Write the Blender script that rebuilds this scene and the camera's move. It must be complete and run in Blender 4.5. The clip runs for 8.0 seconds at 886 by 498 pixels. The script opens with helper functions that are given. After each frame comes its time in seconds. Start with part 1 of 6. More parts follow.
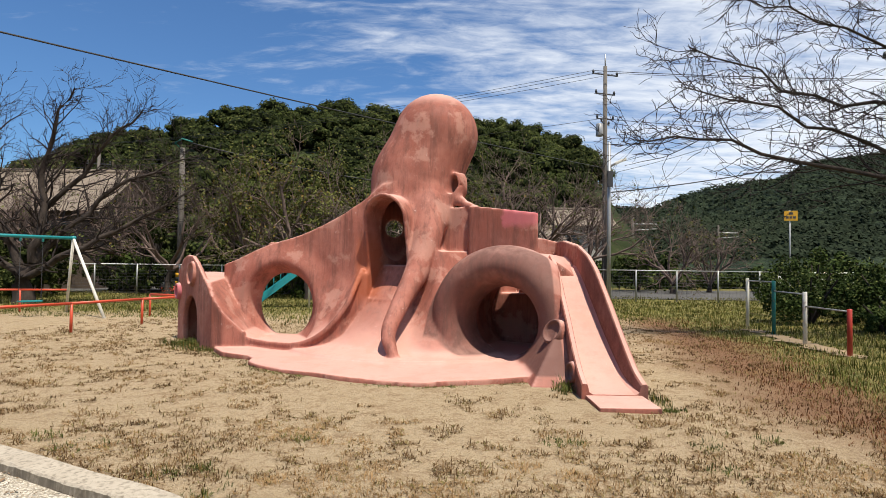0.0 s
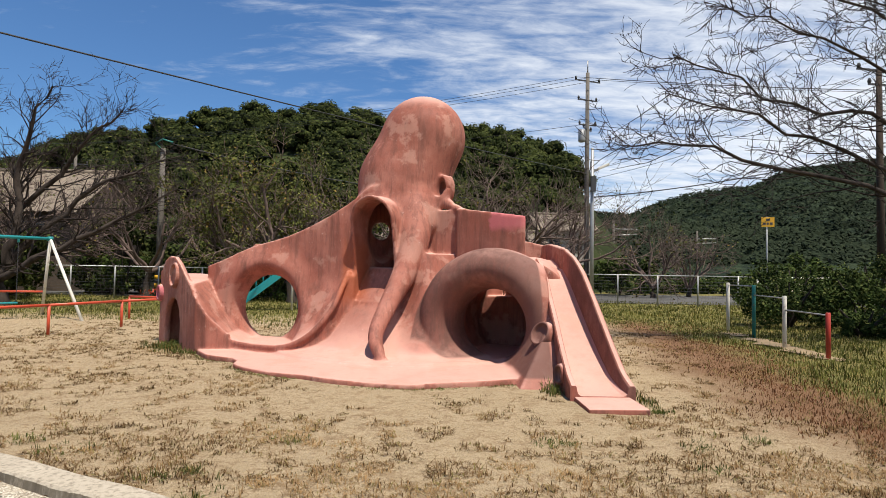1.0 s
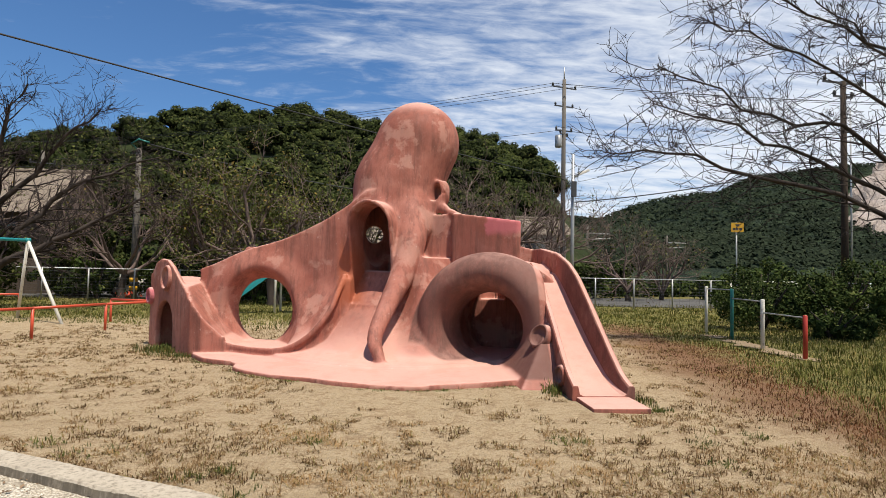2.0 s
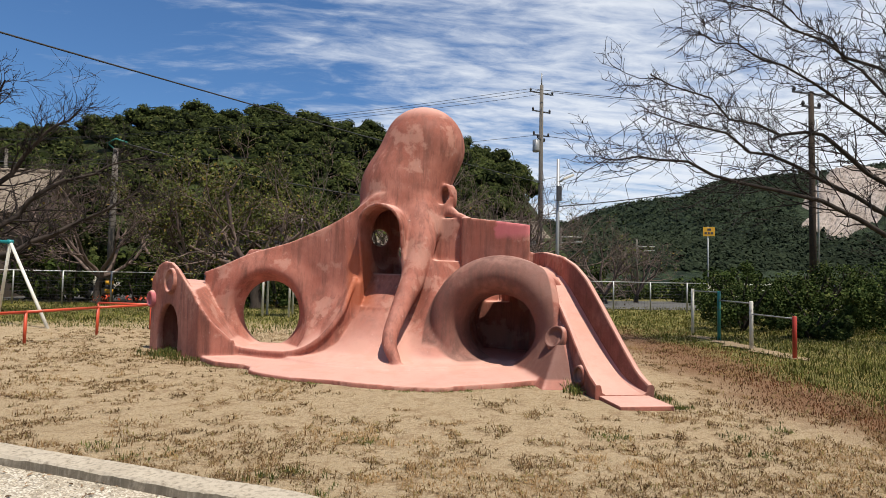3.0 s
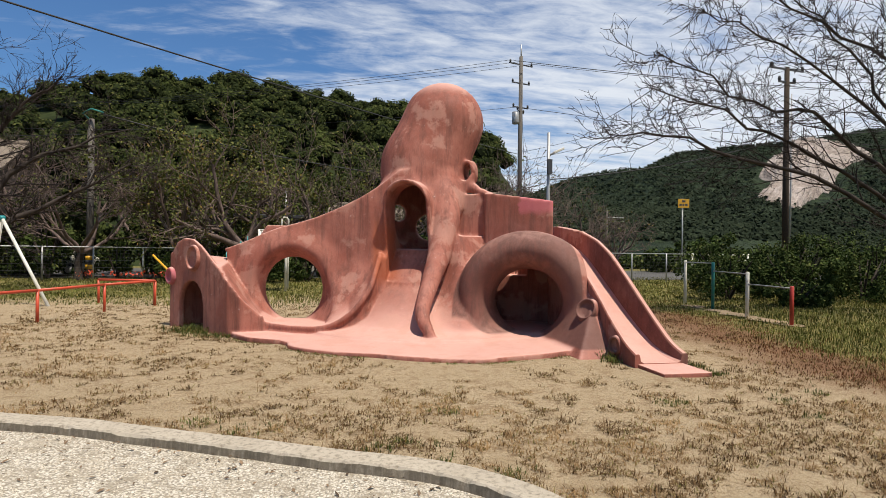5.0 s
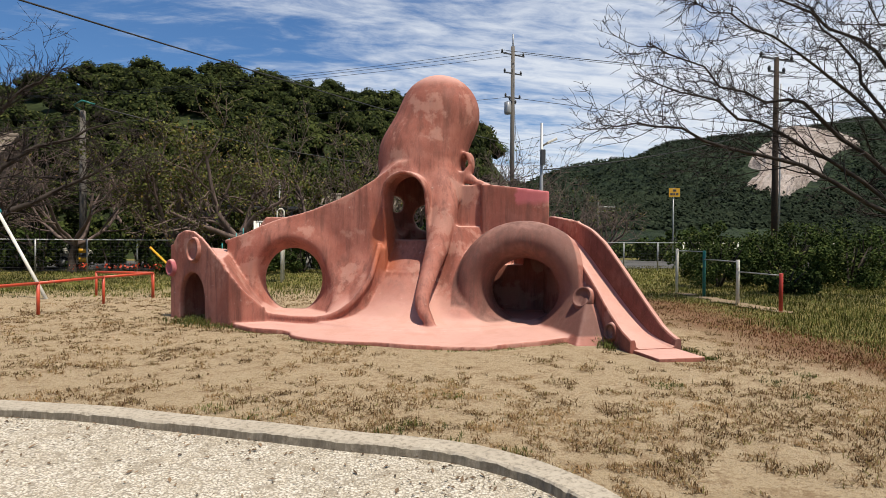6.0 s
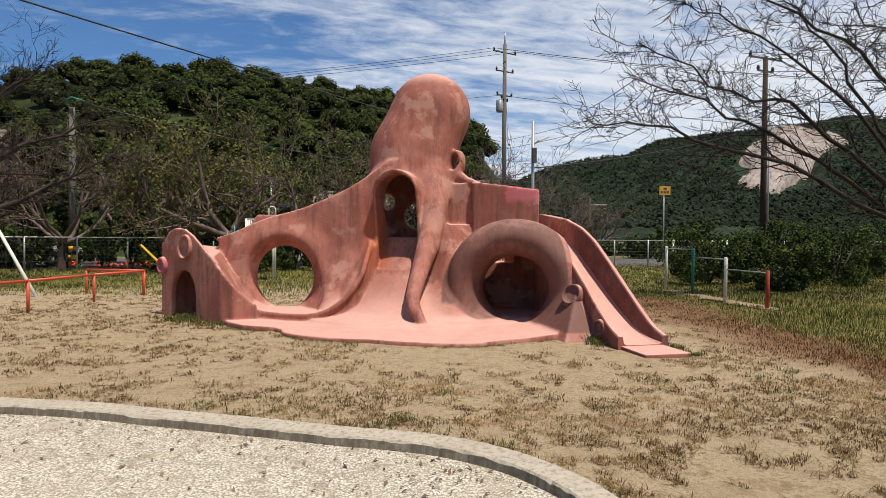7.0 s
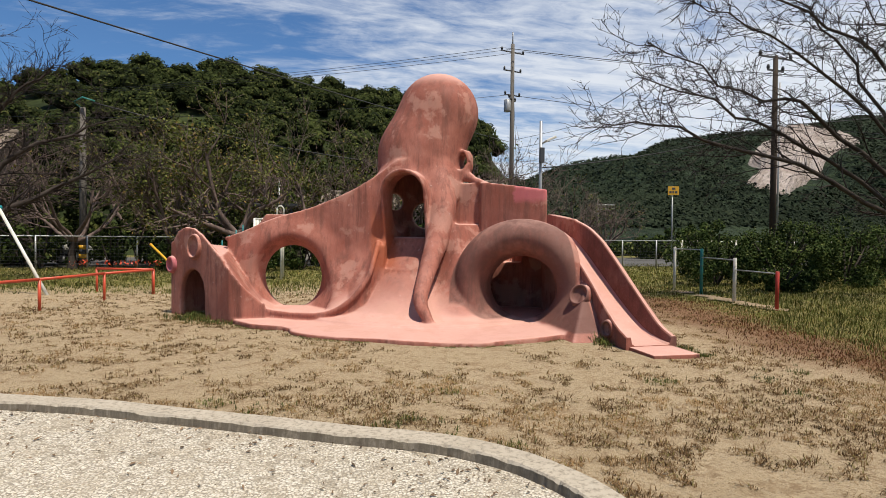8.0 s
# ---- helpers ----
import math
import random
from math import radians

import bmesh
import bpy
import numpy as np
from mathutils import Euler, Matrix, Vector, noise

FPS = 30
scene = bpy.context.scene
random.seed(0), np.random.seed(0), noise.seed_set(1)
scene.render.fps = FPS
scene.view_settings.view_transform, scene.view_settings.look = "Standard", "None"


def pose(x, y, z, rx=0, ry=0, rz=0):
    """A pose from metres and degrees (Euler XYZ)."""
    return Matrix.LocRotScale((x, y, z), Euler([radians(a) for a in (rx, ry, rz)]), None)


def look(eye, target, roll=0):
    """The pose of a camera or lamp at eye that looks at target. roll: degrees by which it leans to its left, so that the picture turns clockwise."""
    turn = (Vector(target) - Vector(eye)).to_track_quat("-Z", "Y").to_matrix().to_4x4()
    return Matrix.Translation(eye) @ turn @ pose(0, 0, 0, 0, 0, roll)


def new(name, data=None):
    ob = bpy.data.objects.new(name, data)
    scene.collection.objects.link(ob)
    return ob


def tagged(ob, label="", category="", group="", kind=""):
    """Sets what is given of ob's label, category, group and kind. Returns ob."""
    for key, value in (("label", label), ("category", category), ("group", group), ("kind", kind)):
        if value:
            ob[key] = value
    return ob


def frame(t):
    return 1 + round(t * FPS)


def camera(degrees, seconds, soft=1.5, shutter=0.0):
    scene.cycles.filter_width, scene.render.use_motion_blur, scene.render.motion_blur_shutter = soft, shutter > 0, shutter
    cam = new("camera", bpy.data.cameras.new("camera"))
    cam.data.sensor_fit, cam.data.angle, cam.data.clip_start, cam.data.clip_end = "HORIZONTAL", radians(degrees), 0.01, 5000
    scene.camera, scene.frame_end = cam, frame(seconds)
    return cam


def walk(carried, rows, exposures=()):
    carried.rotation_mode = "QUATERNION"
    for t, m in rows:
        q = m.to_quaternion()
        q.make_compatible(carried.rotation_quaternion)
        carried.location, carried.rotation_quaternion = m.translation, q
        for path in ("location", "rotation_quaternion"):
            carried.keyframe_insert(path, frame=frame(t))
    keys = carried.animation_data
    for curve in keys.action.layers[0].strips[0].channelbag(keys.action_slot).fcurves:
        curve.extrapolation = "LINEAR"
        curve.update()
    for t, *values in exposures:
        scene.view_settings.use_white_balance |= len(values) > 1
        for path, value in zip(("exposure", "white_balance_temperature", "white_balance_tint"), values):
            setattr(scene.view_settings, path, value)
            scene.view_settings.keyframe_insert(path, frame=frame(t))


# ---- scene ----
cam = camera(75.3, 8.0, soft=0.7)
METRES, EYE, TILT, LEAN, TURN = 2.722, 1.5, 0.0, 0.0, 0.0
ROWS = [
    (0.0, 0.0, 0.0, 0.0, -0.02, 1.79, -0.71),
    (0.5, -0.0088, 0.0084, -0.0018, -0.67, 1.89, -0.79),
    (1.0, -0.0369, 0.0031, -0.0108, -1.87, 2.23, -0.99),
    (1.5, -0.0894, -0.0228, -0.0079, -3.16, 2.38, -1.09),
    (3.0, -0.4604, -0.0727, -0.0153, -7.74, 2.92, -1.13),
    (3.5, -0.5772, -0.0728, -0.0116, -9.16, 2.64, -1.1),
    (4.0, -0.6931, -0.0336, 0.0091, -10.49, 1.8, -1.04),
    (4.5, -0.7866, -0.0538, 0.0051, -10.86, 0.86, -0.87),
    (6.0, -0.9105, -0.1385, 0.0038, -11.94, -0.86, -0.33),
    (6.5, -0.9076, -0.1567, 0.0039, -12.57, -1.05, -0.3),
    (7.0, -0.9063, -0.167, 0.0048, -12.7, -1.09, -0.35),
    (7.5, -0.9071, -0.1674, 0.0054, -12.37, -1.12, -0.42),
    (8.0, -0.9098, -0.1691, 0.0052, -11.98, -1.12, -0.48),
]
walk(cam, [(t, pose(0, 0, EYE, TILT, LEAN, TURN) @ pose(METRES * x, METRES * y, METRES * z, 90 + pitch, roll, yaw)) for t, x, y, z, yaw, pitch, roll in ROWS],
     exposures=[(0.0, 0.52), (1.5, 0.47), (3.5, 0.37), (6.0, 0.31), (8.0, 0.29)])
# ---------------- world, sun, exposure ----------------
SUN_DIR = Vector((0.18, -0.31, 0.933)).normalized()      # towards the sun

world = bpy.data.worlds.new("sky")
scene.world = world
world.use_nodes = True
wn, wl = world.node_tree.nodes, world.node_tree.links
wn.clear()
w_out = wn.new("ShaderNodeOutputWorld")
w_bg = wn.new("ShaderNodeBackground")
w_sky = wn.new("ShaderNodeTexSky")
w_sky.sky_type = "NISHITA"
w_sky.sun_disc = False
w_sky.sun_elevation = math.asin(SUN_DIR.z)
w_sky.sun_rotation = math.atan2(SUN_DIR.x, SUN_DIR.y)
w_sky.air_density, w_sky.dust_density, w_sky.ozone_density = 1.0, 0.6, 2.5
w_bg.inputs["Strength"].default_value = 0.08
# thin streaky cloud, projected on a flat layer overhead
w_tc = wn.new("ShaderNodeTexCoord")
w_sep = wn.new("ShaderNodeSeparateXYZ")
wl.new(w_tc.outputs["Generated"], w_sep.inputs[0])


def w_math(op, a, b=None, c=None):
    n = wn.new("ShaderNodeMath")
    n.operation = op
    for k, v in enumerate((a, b, c)):
        if v is None:
            continue
        if isinstance(v, (int, float)):
            n.inputs[k].default_value = v
        else:
            wl.new(v, n.inputs[k])
    return n.outputs[0]


w_den = w_math("ADD", w_math("MAXIMUM", w_sep.outputs["Z"], 0.0), 0.12)
w_u = w_math("DIVIDE", w_sep.outputs["X"], w_den)
w_v = w_math("DIVIDE", w_sep.outputs["Y"], w_den)
w_comb = wn.new("ShaderNodeCombineXYZ")
wl.new(w_u, w_comb.inputs[0])
wl.new(w_v, w_comb.inputs[1])


def w_noise(scale, detail, rough, turn, stretch, distortion=0.0, off=0.0):
    mp = wn.new("ShaderNodeMapping")
    mp.inputs["Rotation"].default_value = (0, 0, radians(turn))
    mp.inputs["Scale"].default_value = (stretch, 1, 1)
    mp.inputs["Location"].default_value = (off, off * 0.7, 0)
    wl.new(w_comb.outputs[0], mp.inputs["Vector"])
    nz = wn.new("ShaderNodeTexNoise")
    nz.inputs["Scale"].default_value = scale
    nz.inputs["Detail"].default_value = detail
    nz.inputs["Roughness"].default_value = rough
    nz.inputs["Distortion"].default_value = distortion
    wl.new(mp.outputs[0], nz.inputs["Vector"])
    return nz.outputs["Fac"]


w_streak = w_noise(3.0, 8, 0.64, 33, 0.35, 0.6)
w_puff = w_noise(13.0, 6, 0.6, 52, 0.42, 0.5, 3.0)
w_big = w_noise(0.5, 3, 0.5, 20, 0.8, 0.0, 1.0)
# cover grows towards +x (west bank of cloud), thin elsewhere
w_bank = w_math("MULTIPLY_ADD", w_u, 0.15, 0.035)
w_mix = w_math("ADD", w_math("MULTIPLY", w_streak, 0.75), w_math("MULTIPLY", w_puff, 0.46))
w_mix = w_math("ADD", w_mix, w_math("MULTIPLY", w_big, 0.35))
w_mix = w_math("ADD", w_mix, w_bank)
w_rng = wn.new("ShaderNodeMapRange")
w_rng.interpolation_type = "SMOOTHSTEP"
wl.new(w_mix, w_rng.inputs["Value"])
w_rng.inputs["From Min"].default_value = 0.69
w_rng.inputs["From Max"].default_value = 1.12
w_rng.inputs["To Max"].default_value = 0.92
w_cm = wn.new("ShaderNodeMix")
w_cm.data_type = "RGBA"
wl.new(w_rng.outputs["Result"], w_cm.inputs["Factor"])
w_tint = wn.new("ShaderNodeMix")
w_tint.data_type, w_tint.blend_type = "RGBA", "MULTIPLY"
w_tint.inputs["Factor"].default_value = 1.0
wl.new(w_sky.outputs[0], w_tint.inputs["A"])
w_tint.inputs["B"].default_value = (0.60, 0.87, 1.13, 1)
wl.new(w_tint.outputs["Result"], w_cm.inputs["A"])
w_cm.inputs["B"].default_value = (8.2, 8.6, 9.2, 1)
wl.new(w_cm.outputs["Result"], w_bg.inputs["Color"])
wl.new(w_bg.outputs[0], w_out.inputs["Surface"])

sun = new("sun", bpy.data.lights.new("sun", "SUN"))
sun.data.energy, sun.data.angle, sun.data.color = 5.0, radians(0.55), (1.0, 0.925, 0.81)
sun.matrix_world = look((0, 0, 60), Vector((0, 0, 60)) - SUN_DIR)

# ---------------- building helpers ----------------


def np_mesh(name, verts, faces, smooth=False, mats=()):
    """A mesh from arrays: verts (n, 3), faces (m, k)."""
    me = bpy.data.meshes.new(name)
    verts, faces = np.asarray(verts, np.float32), np.asarray(faces, np.int32)
    m, k = faces.shape
    me.vertices.add(len(verts))
    me.vertices.foreach_set("co", verts.ravel())
    me.loops.add(m * k)
    me.loops.foreach_set("vertex_index", faces.ravel())
    me.polygons.add(m)
    me.polygons.foreach_set("loop_start", np.arange(0, m * k, k, dtype=np.int32))
    me.polygons.foreach_set("loop_total", np.full(m, k, np.int32))
    me.polygons.foreach_set("use_smooth", np.full(m, smooth, bool))
    me.update(calc_edges=True)
    for mt in mats:
        me.materials.append(mt)
    return me


def thing(name, label, category, group="", kind="", at=(0, 0, 0)):
    ob = tagged(new(name), label, category, group, kind)
    ob.empty_display_size = 0.2
    ob.matrix_basis = pose(*at)
    return ob


def part(name, data, material, parent, label="", smooth=False, bevel=0.0):
    """Links a bmesh or a mesh as one object under a thing; coordinates are the parent's own."""
    if isinstance(data, bmesh.types.BMesh):
        me = bpy.data.meshes.new(name)
        bmesh.ops.recalc_face_normals(data, faces=data.faces[:])
        data.to_mesh(me)
        data.free()
        if smooth:
            me.polygons.foreach_set("use_smooth", np.ones(len(me.polygons), bool))
    else:
        me = data
    me.materials.clear()
    me.materials.append(material)
    ob = new(name, me)
    if parent is not None:
        ob.parent = parent
    if label:
        ob["label"] = label
    if bevel:
        b = ob.modifiers.new("bevel", "BEVEL")
        b.width, b.segments, b.limit_method = bevel, 2, "ANGLE"
    return ob


def box_bm(x0, y0, z0, x1, y1, z1, bm=None, m=None):
    bm = bm or bmesh.new()
    g = bmesh.ops.create_cube(bm, size=1.0)
    mm = Matrix.Translation(((x0 + x1) / 2, (y0 + y1) / 2, (z0 + z1) / 2)) @ Matrix.Diagonal((x1 - x0, y1 - y0, z1 - z0, 1))
    bmesh.ops.transform(bm, matrix=(m @ mm) if m else mm, verts=g["verts"])
    return bm


def tube_arrays(paths, sides=6):
    """Tapered tubes along polylines: paths of (points, radii); arrays of all verts and quads, ends capped by a taper."""
    vs, fs, base = [], [], 0
    ang = np.arange(sides) * 2 * np.pi / sides
    ca, sa = np.cos(ang)[None, :, None], np.sin(ang)[None, :, None]
    ring = np.arange(sides)
    for pts, rad in paths:
        p, r = np.asarray(pts, float), np.asarray(rad, float)
        d = np.gradient(p, axis=0)
        d /= np.linalg.norm(d, axis=1)[:, None] + 1e-9
        ref = np.where(np.abs(d[:, 2:3]) > 0.9, np.array([[1.0, 0, 0]]), np.array([[0, 0, 1.0]]))
        u = np.cross(d, ref)
        u /= np.linalg.norm(u, axis=1)[:, None] + 1e-9
        v = np.cross(d, u)
        q = p[:, None, :] + r[:, None, None] * (ca * u[:, None, :] + sa * v[:, None, :])
        vs.append(q.reshape(-1, 3))
        n = len(p)
        i = np.arange(n - 1)[:, None] * sides
        f = np.stack([i + ring, i + (ring + 1) % sides, i + sides + (ring + 1) % sides, i + sides + ring], -1).reshape(-1, 4)
        fs.append(f + base)
        base += n * sides
    return np.concatenate(vs), np.concatenate(fs)


def tube(name, pts, radii, material, parent, label="", sides=12, cap=True):
    """A pipe or rod along points, with closed ends."""
    if not hasattr(radii, "__len__"):
        radii = [radii] * len(pts)
    pts, radii = [list(p) for p in pts], list(radii)
    if cap:
        pts = [pts[0]] + pts + [pts[-1]]
        radii = [0.0005] + radii + [0.0005]
        e0 = (np.array(pts[2]) - np.array(pts[1])) * 1e-4
        e1 = (np.array(pts[-2]) - np.array(pts[-3])) * 1e-4
        pts[0] = list(np.array(pts[0]) - e0)
        pts[-1] = list(np.array(pts[-1]) + e1)
    v, f = tube_arrays([(pts, radii)], sides)
    return part(name, np_mesh(name, v, f, True), material, parent, label)


def smooth_path(ctrl, n):
    """Points along a Catmull-Rom curve through ctrl."""
    c = np.asarray(ctrl, float)
    c = np.vstack([2 * c[0] - c[1], c, 2 * c[-1] - c[-2]])
    out = []
    segs = len(c) - 3
    for s in np.linspace(0, segs - 1e-6, n):
        i, t = int(s), s - int(s)
        a, b, cc, d = c[i:i + 4]
        out.append(0.5 * (2 * b + (cc - a) * t + (2 * a - 5 * b + 4 * cc - d) * t * t + (3 * b - a - 3 * cc + d) * t ** 3))
    return np.array(out)


# ---------------- materials ----------------


class Mat:
    """A small wrapper to write node materials shortly."""

    def __init__(self, name, rough=0.85, metal=0.0, spec=0.5):
        self.m = bpy.data.materials.new(name)
        self.m.use_nodes = True
        self.nt = self.m.node_tree
        self.b = self.nt.nodes["Principled BSDF"]
        self.b.inputs["Roughness"].default_value = rough
        self.b.inputs["Metallic"].default_value = metal
        self.b.inputs["Specular IOR Level"].default_value = spec
        self.geo = self.nt.nodes.new("ShaderNodeNewGeometry")
        self.tc = self.nt.nodes.new("ShaderNodeTexCoord")

    def put(self, sock, v):
        if isinstance(v, (int, float)):
            sock.default_value = v
        elif isinstance(v, tuple):
            sock.default_value = (*v, 1)[:4] if sock.type == "RGBA" else v
        else:
            self.nt.links.new(v, sock)

    def noise(self, scale, detail=4, rough=0.55, stretch=(1, 1, 1), local=False, dist=0.0, off=(0, 0, 0)):
        mp = self.nt.nodes.new("ShaderNodeMapping")
        mp.inputs["Scale"].default_value = stretch
        mp.inputs["Location"].default_value = off
        self.nt.links.new(self.tc.outputs["Object"] if local else self.geo.outputs["Position"], mp.inputs[0])
        n = self.nt.nodes.new("ShaderNodeTexNoise")
        n.inputs["Scale"].default_value, n.inputs["Detail"].default_value = scale, detail
        n.inputs["Roughness"].default_value, n.inputs["Distortion"].default_value = rough, dist
        self.nt.links.new(mp.outputs[0], n.inputs["Vector"])
        return n.outputs["Fac"]

    def voronoi(self, scale, feature="F1", out="Distance", stretch=(1, 1, 1)):
        mp = self.nt.nodes.new("ShaderNodeMapping")
        mp.inputs["Scale"].default_value = stretch
        self.nt.links.new(self.geo.outputs["Position"], mp.inputs[0])
        n = self.nt.nodes.new("ShaderNodeTexVoronoi")
        n.feature = feature
        n.inputs["Scale"].default_value = scale
        self.nt.links.new(mp.outputs[0], n.inputs["Vector"])
        return n.outputs[out]

    def step(self, v, a, b, lo=0.0, hi=1.0):
        n = self.nt.nodes.new("ShaderNodeMapRange")
        n.interpolation_type = "SMOOTHSTEP"
        self.put(n.inputs["Value"], v)
        for k, x in (("From Min", a), ("From Max", b), ("To Min", lo), ("To Max", hi)):
            n.inputs[k].default_value = x
        return n.outputs["Result"]

    def math(self, op, a, b=0.0):
        n = self.nt.nodes.new("ShaderNodeMath")
        n.operation = op
        self.put(n.inputs[0], a)
        self.put(n.inputs[1], b)
        return n.outputs[0]

    def mix(self, f, a, b, mode="MIX"):
        n = self.nt.nodes.new("ShaderNodeMix")
        n.data_type, n.blend_type = "RGBA", mode
        self.put(n.inputs["Factor"], f)
        self.put(n.inputs["A"], a)
        self.put(n.inputs["B"], b)
        return n.outputs["Result"]

    def xyz(self, v):
        n = self.nt.nodes.new("ShaderNodeSeparateXYZ")
        self.nt.links.new(v, n.inputs[0])
        return n.outputs

    def random(self):
        n = self.nt.nodes.new("ShaderNodeObjectInfo")
        return n.outputs["Random"]

    def island(self):
        return self.geo.outputs["Random Per Island"]

    def bump(self, h, strength=0.3, dist=0.01):
        n = self.nt.nodes.new("ShaderNodeBump")
        n.inputs["Strength"].default_value, n.inputs["Distance"].default_value = strength, dist
        self.put(n.inputs["Height"], h)
        self.nt.links.new(n.outputs[0], self.b.inputs["Normal"])

    def base(self, c):
        self.put(self.b.inputs["Base Color"], c)
        return self.m

    def rough(self, v):
        self.put(self.b.inputs["Roughness"], v)


def paint(name, col, worn=(0.193, 0.123, 0.077), rough=0.45, wear=0.5, metal=0.0):
    """Painted steel with chips and grime."""
    k = Mat(name, rough, metal)
    n1, n2 = k.noise(9, 5, 0.6), k.noise(60, 3, 0.6)
    c = k.mix(k.step(n1, 0.35, 0.7, 0, 0.35), col, tuple(x * 0.7 for x in col))
    c = k.mix(k.step(k.math("ADD", n1, k.math("MULTIPLY", n2, 0.3)), 0.78, 0.84, 0, wear), c, worn)
    k.bump(n2, 0.15, 0.002)
    return k.base(c)


def octopus_material(name, pale, deep, stain, amount):
    k = Mat(name, 0.78, 0.0, 0.25)
    broad = k.noise(1.1, 5, 0.6, dist=0.3)
    mid = k.noise(4.5, 6, 0.65, dist=0.2)
    runs = k.noise(5.0, 6, 0.7, (1.5, 1.5, 0.2), dist=0.08)
    fine = k.noise(90, 3, 0.6)
    grit = k.noise(320, 2, 0.6)
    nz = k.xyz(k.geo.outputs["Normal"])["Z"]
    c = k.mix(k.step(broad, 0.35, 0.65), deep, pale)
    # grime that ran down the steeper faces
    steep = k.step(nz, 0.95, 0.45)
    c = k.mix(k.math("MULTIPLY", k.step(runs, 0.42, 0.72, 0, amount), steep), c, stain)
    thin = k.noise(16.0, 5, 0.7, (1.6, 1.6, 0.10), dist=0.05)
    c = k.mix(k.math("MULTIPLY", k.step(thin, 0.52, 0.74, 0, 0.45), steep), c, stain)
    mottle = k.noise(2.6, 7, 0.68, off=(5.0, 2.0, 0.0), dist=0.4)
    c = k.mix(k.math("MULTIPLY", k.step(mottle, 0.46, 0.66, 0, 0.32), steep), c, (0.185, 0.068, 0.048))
    # worn sliding faces, and top light put into the colour of all upward faces
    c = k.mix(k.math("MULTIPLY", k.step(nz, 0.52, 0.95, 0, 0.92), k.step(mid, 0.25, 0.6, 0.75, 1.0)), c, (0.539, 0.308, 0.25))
    # repainted pale patches and flaked chips
    c = k.mix(k.step(k.math("ADD", k.noise(1.7, 7, 0.62, off=(3.1, 0, 1.2)), k.math("MULTIPLY", fine, 0.12)), 0.60, 0.66, 0, 0.5), c, (0.447, 0.239, 0.181))
    chips = k.step(k.math("ADD", k.noise(14, 6, 0.7), k.math("MULTIPLY", broad, 0.25)), 0.78, 0.82, 0, 0.6)
    c = k.mix(chips, c, (0.524, 0.362, 0.308))
    c = k.mix(k.step(mid, 0.55, 0.8, 0, 0.2), c, stain)
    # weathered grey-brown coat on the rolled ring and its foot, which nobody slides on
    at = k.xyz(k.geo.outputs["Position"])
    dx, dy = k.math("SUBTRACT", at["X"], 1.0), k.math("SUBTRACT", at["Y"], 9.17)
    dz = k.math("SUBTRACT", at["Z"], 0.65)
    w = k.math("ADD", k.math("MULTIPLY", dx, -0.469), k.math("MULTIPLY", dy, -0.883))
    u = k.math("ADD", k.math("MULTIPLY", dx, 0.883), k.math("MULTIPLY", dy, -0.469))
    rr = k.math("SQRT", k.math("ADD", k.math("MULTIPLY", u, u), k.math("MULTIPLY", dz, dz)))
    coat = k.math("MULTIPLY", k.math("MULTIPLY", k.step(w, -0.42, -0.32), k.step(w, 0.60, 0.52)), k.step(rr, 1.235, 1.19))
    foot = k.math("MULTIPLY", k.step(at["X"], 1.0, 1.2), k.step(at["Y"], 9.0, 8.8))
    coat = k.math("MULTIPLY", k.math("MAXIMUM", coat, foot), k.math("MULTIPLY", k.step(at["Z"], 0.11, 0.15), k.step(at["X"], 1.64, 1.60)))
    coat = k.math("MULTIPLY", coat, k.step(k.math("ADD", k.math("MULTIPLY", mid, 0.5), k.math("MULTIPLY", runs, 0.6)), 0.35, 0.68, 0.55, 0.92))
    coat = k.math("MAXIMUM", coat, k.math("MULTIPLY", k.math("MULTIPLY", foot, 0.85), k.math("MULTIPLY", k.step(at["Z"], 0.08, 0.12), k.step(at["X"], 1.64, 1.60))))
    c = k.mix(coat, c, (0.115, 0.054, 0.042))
    # shade of the upright wall beside the chute, put into its colour
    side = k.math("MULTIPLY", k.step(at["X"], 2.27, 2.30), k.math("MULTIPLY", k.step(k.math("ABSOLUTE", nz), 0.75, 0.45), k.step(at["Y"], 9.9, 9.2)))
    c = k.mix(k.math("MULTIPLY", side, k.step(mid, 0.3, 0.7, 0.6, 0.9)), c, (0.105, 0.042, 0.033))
    # fresh pink repaint on the end of the parapet, rust-orange paint left inside the mouth
    pos = k.xyz(k.geo.outputs["Position"])
    wob = k.math("MULTIPLY", k.math("SUBTRACT", mid, 0.5), 0.25)
    fresh = k.math("MULTIPLY", k.step(k.math("ADD", pos["X"], wob), 0.98, 1.04), k.step(k.math("ADD", pos["Z"], wob), 2.12, 2.28))
    fresh = k.math("MULTIPLY", fresh, k.step(pos["Y"], 9.95, 9.85))
    c = k.mix(k.math("MULTIPLY", fresh, 0.75), c, (0.508, 0.131, 0.146))
    rust = k.math("MULTIPLY", k.step(k.math("ADD", pos["X"], wob), -0.98, -1.2), k.step(pos["X"], -1.62, -1.50))
    rust = k.math("MULTIPLY", rust, k.math("MULTIPLY", k.step(k.math("ADD", pos["Z"], wob), 0.75, 1.1), k.step(pos["Z"], 2.2, 1.7)))
    rust = k.math("MULTIPLY", rust, k.math("MULTIPLY", k.step(pos["Y"], 9.7, 9.9), k.step(pos["Y"], 10.75, 10.6)))
    c = k.mix(k.math("MULTIPLY", rust, 0.75), c, (0.347, 0.0924, 0.0385))
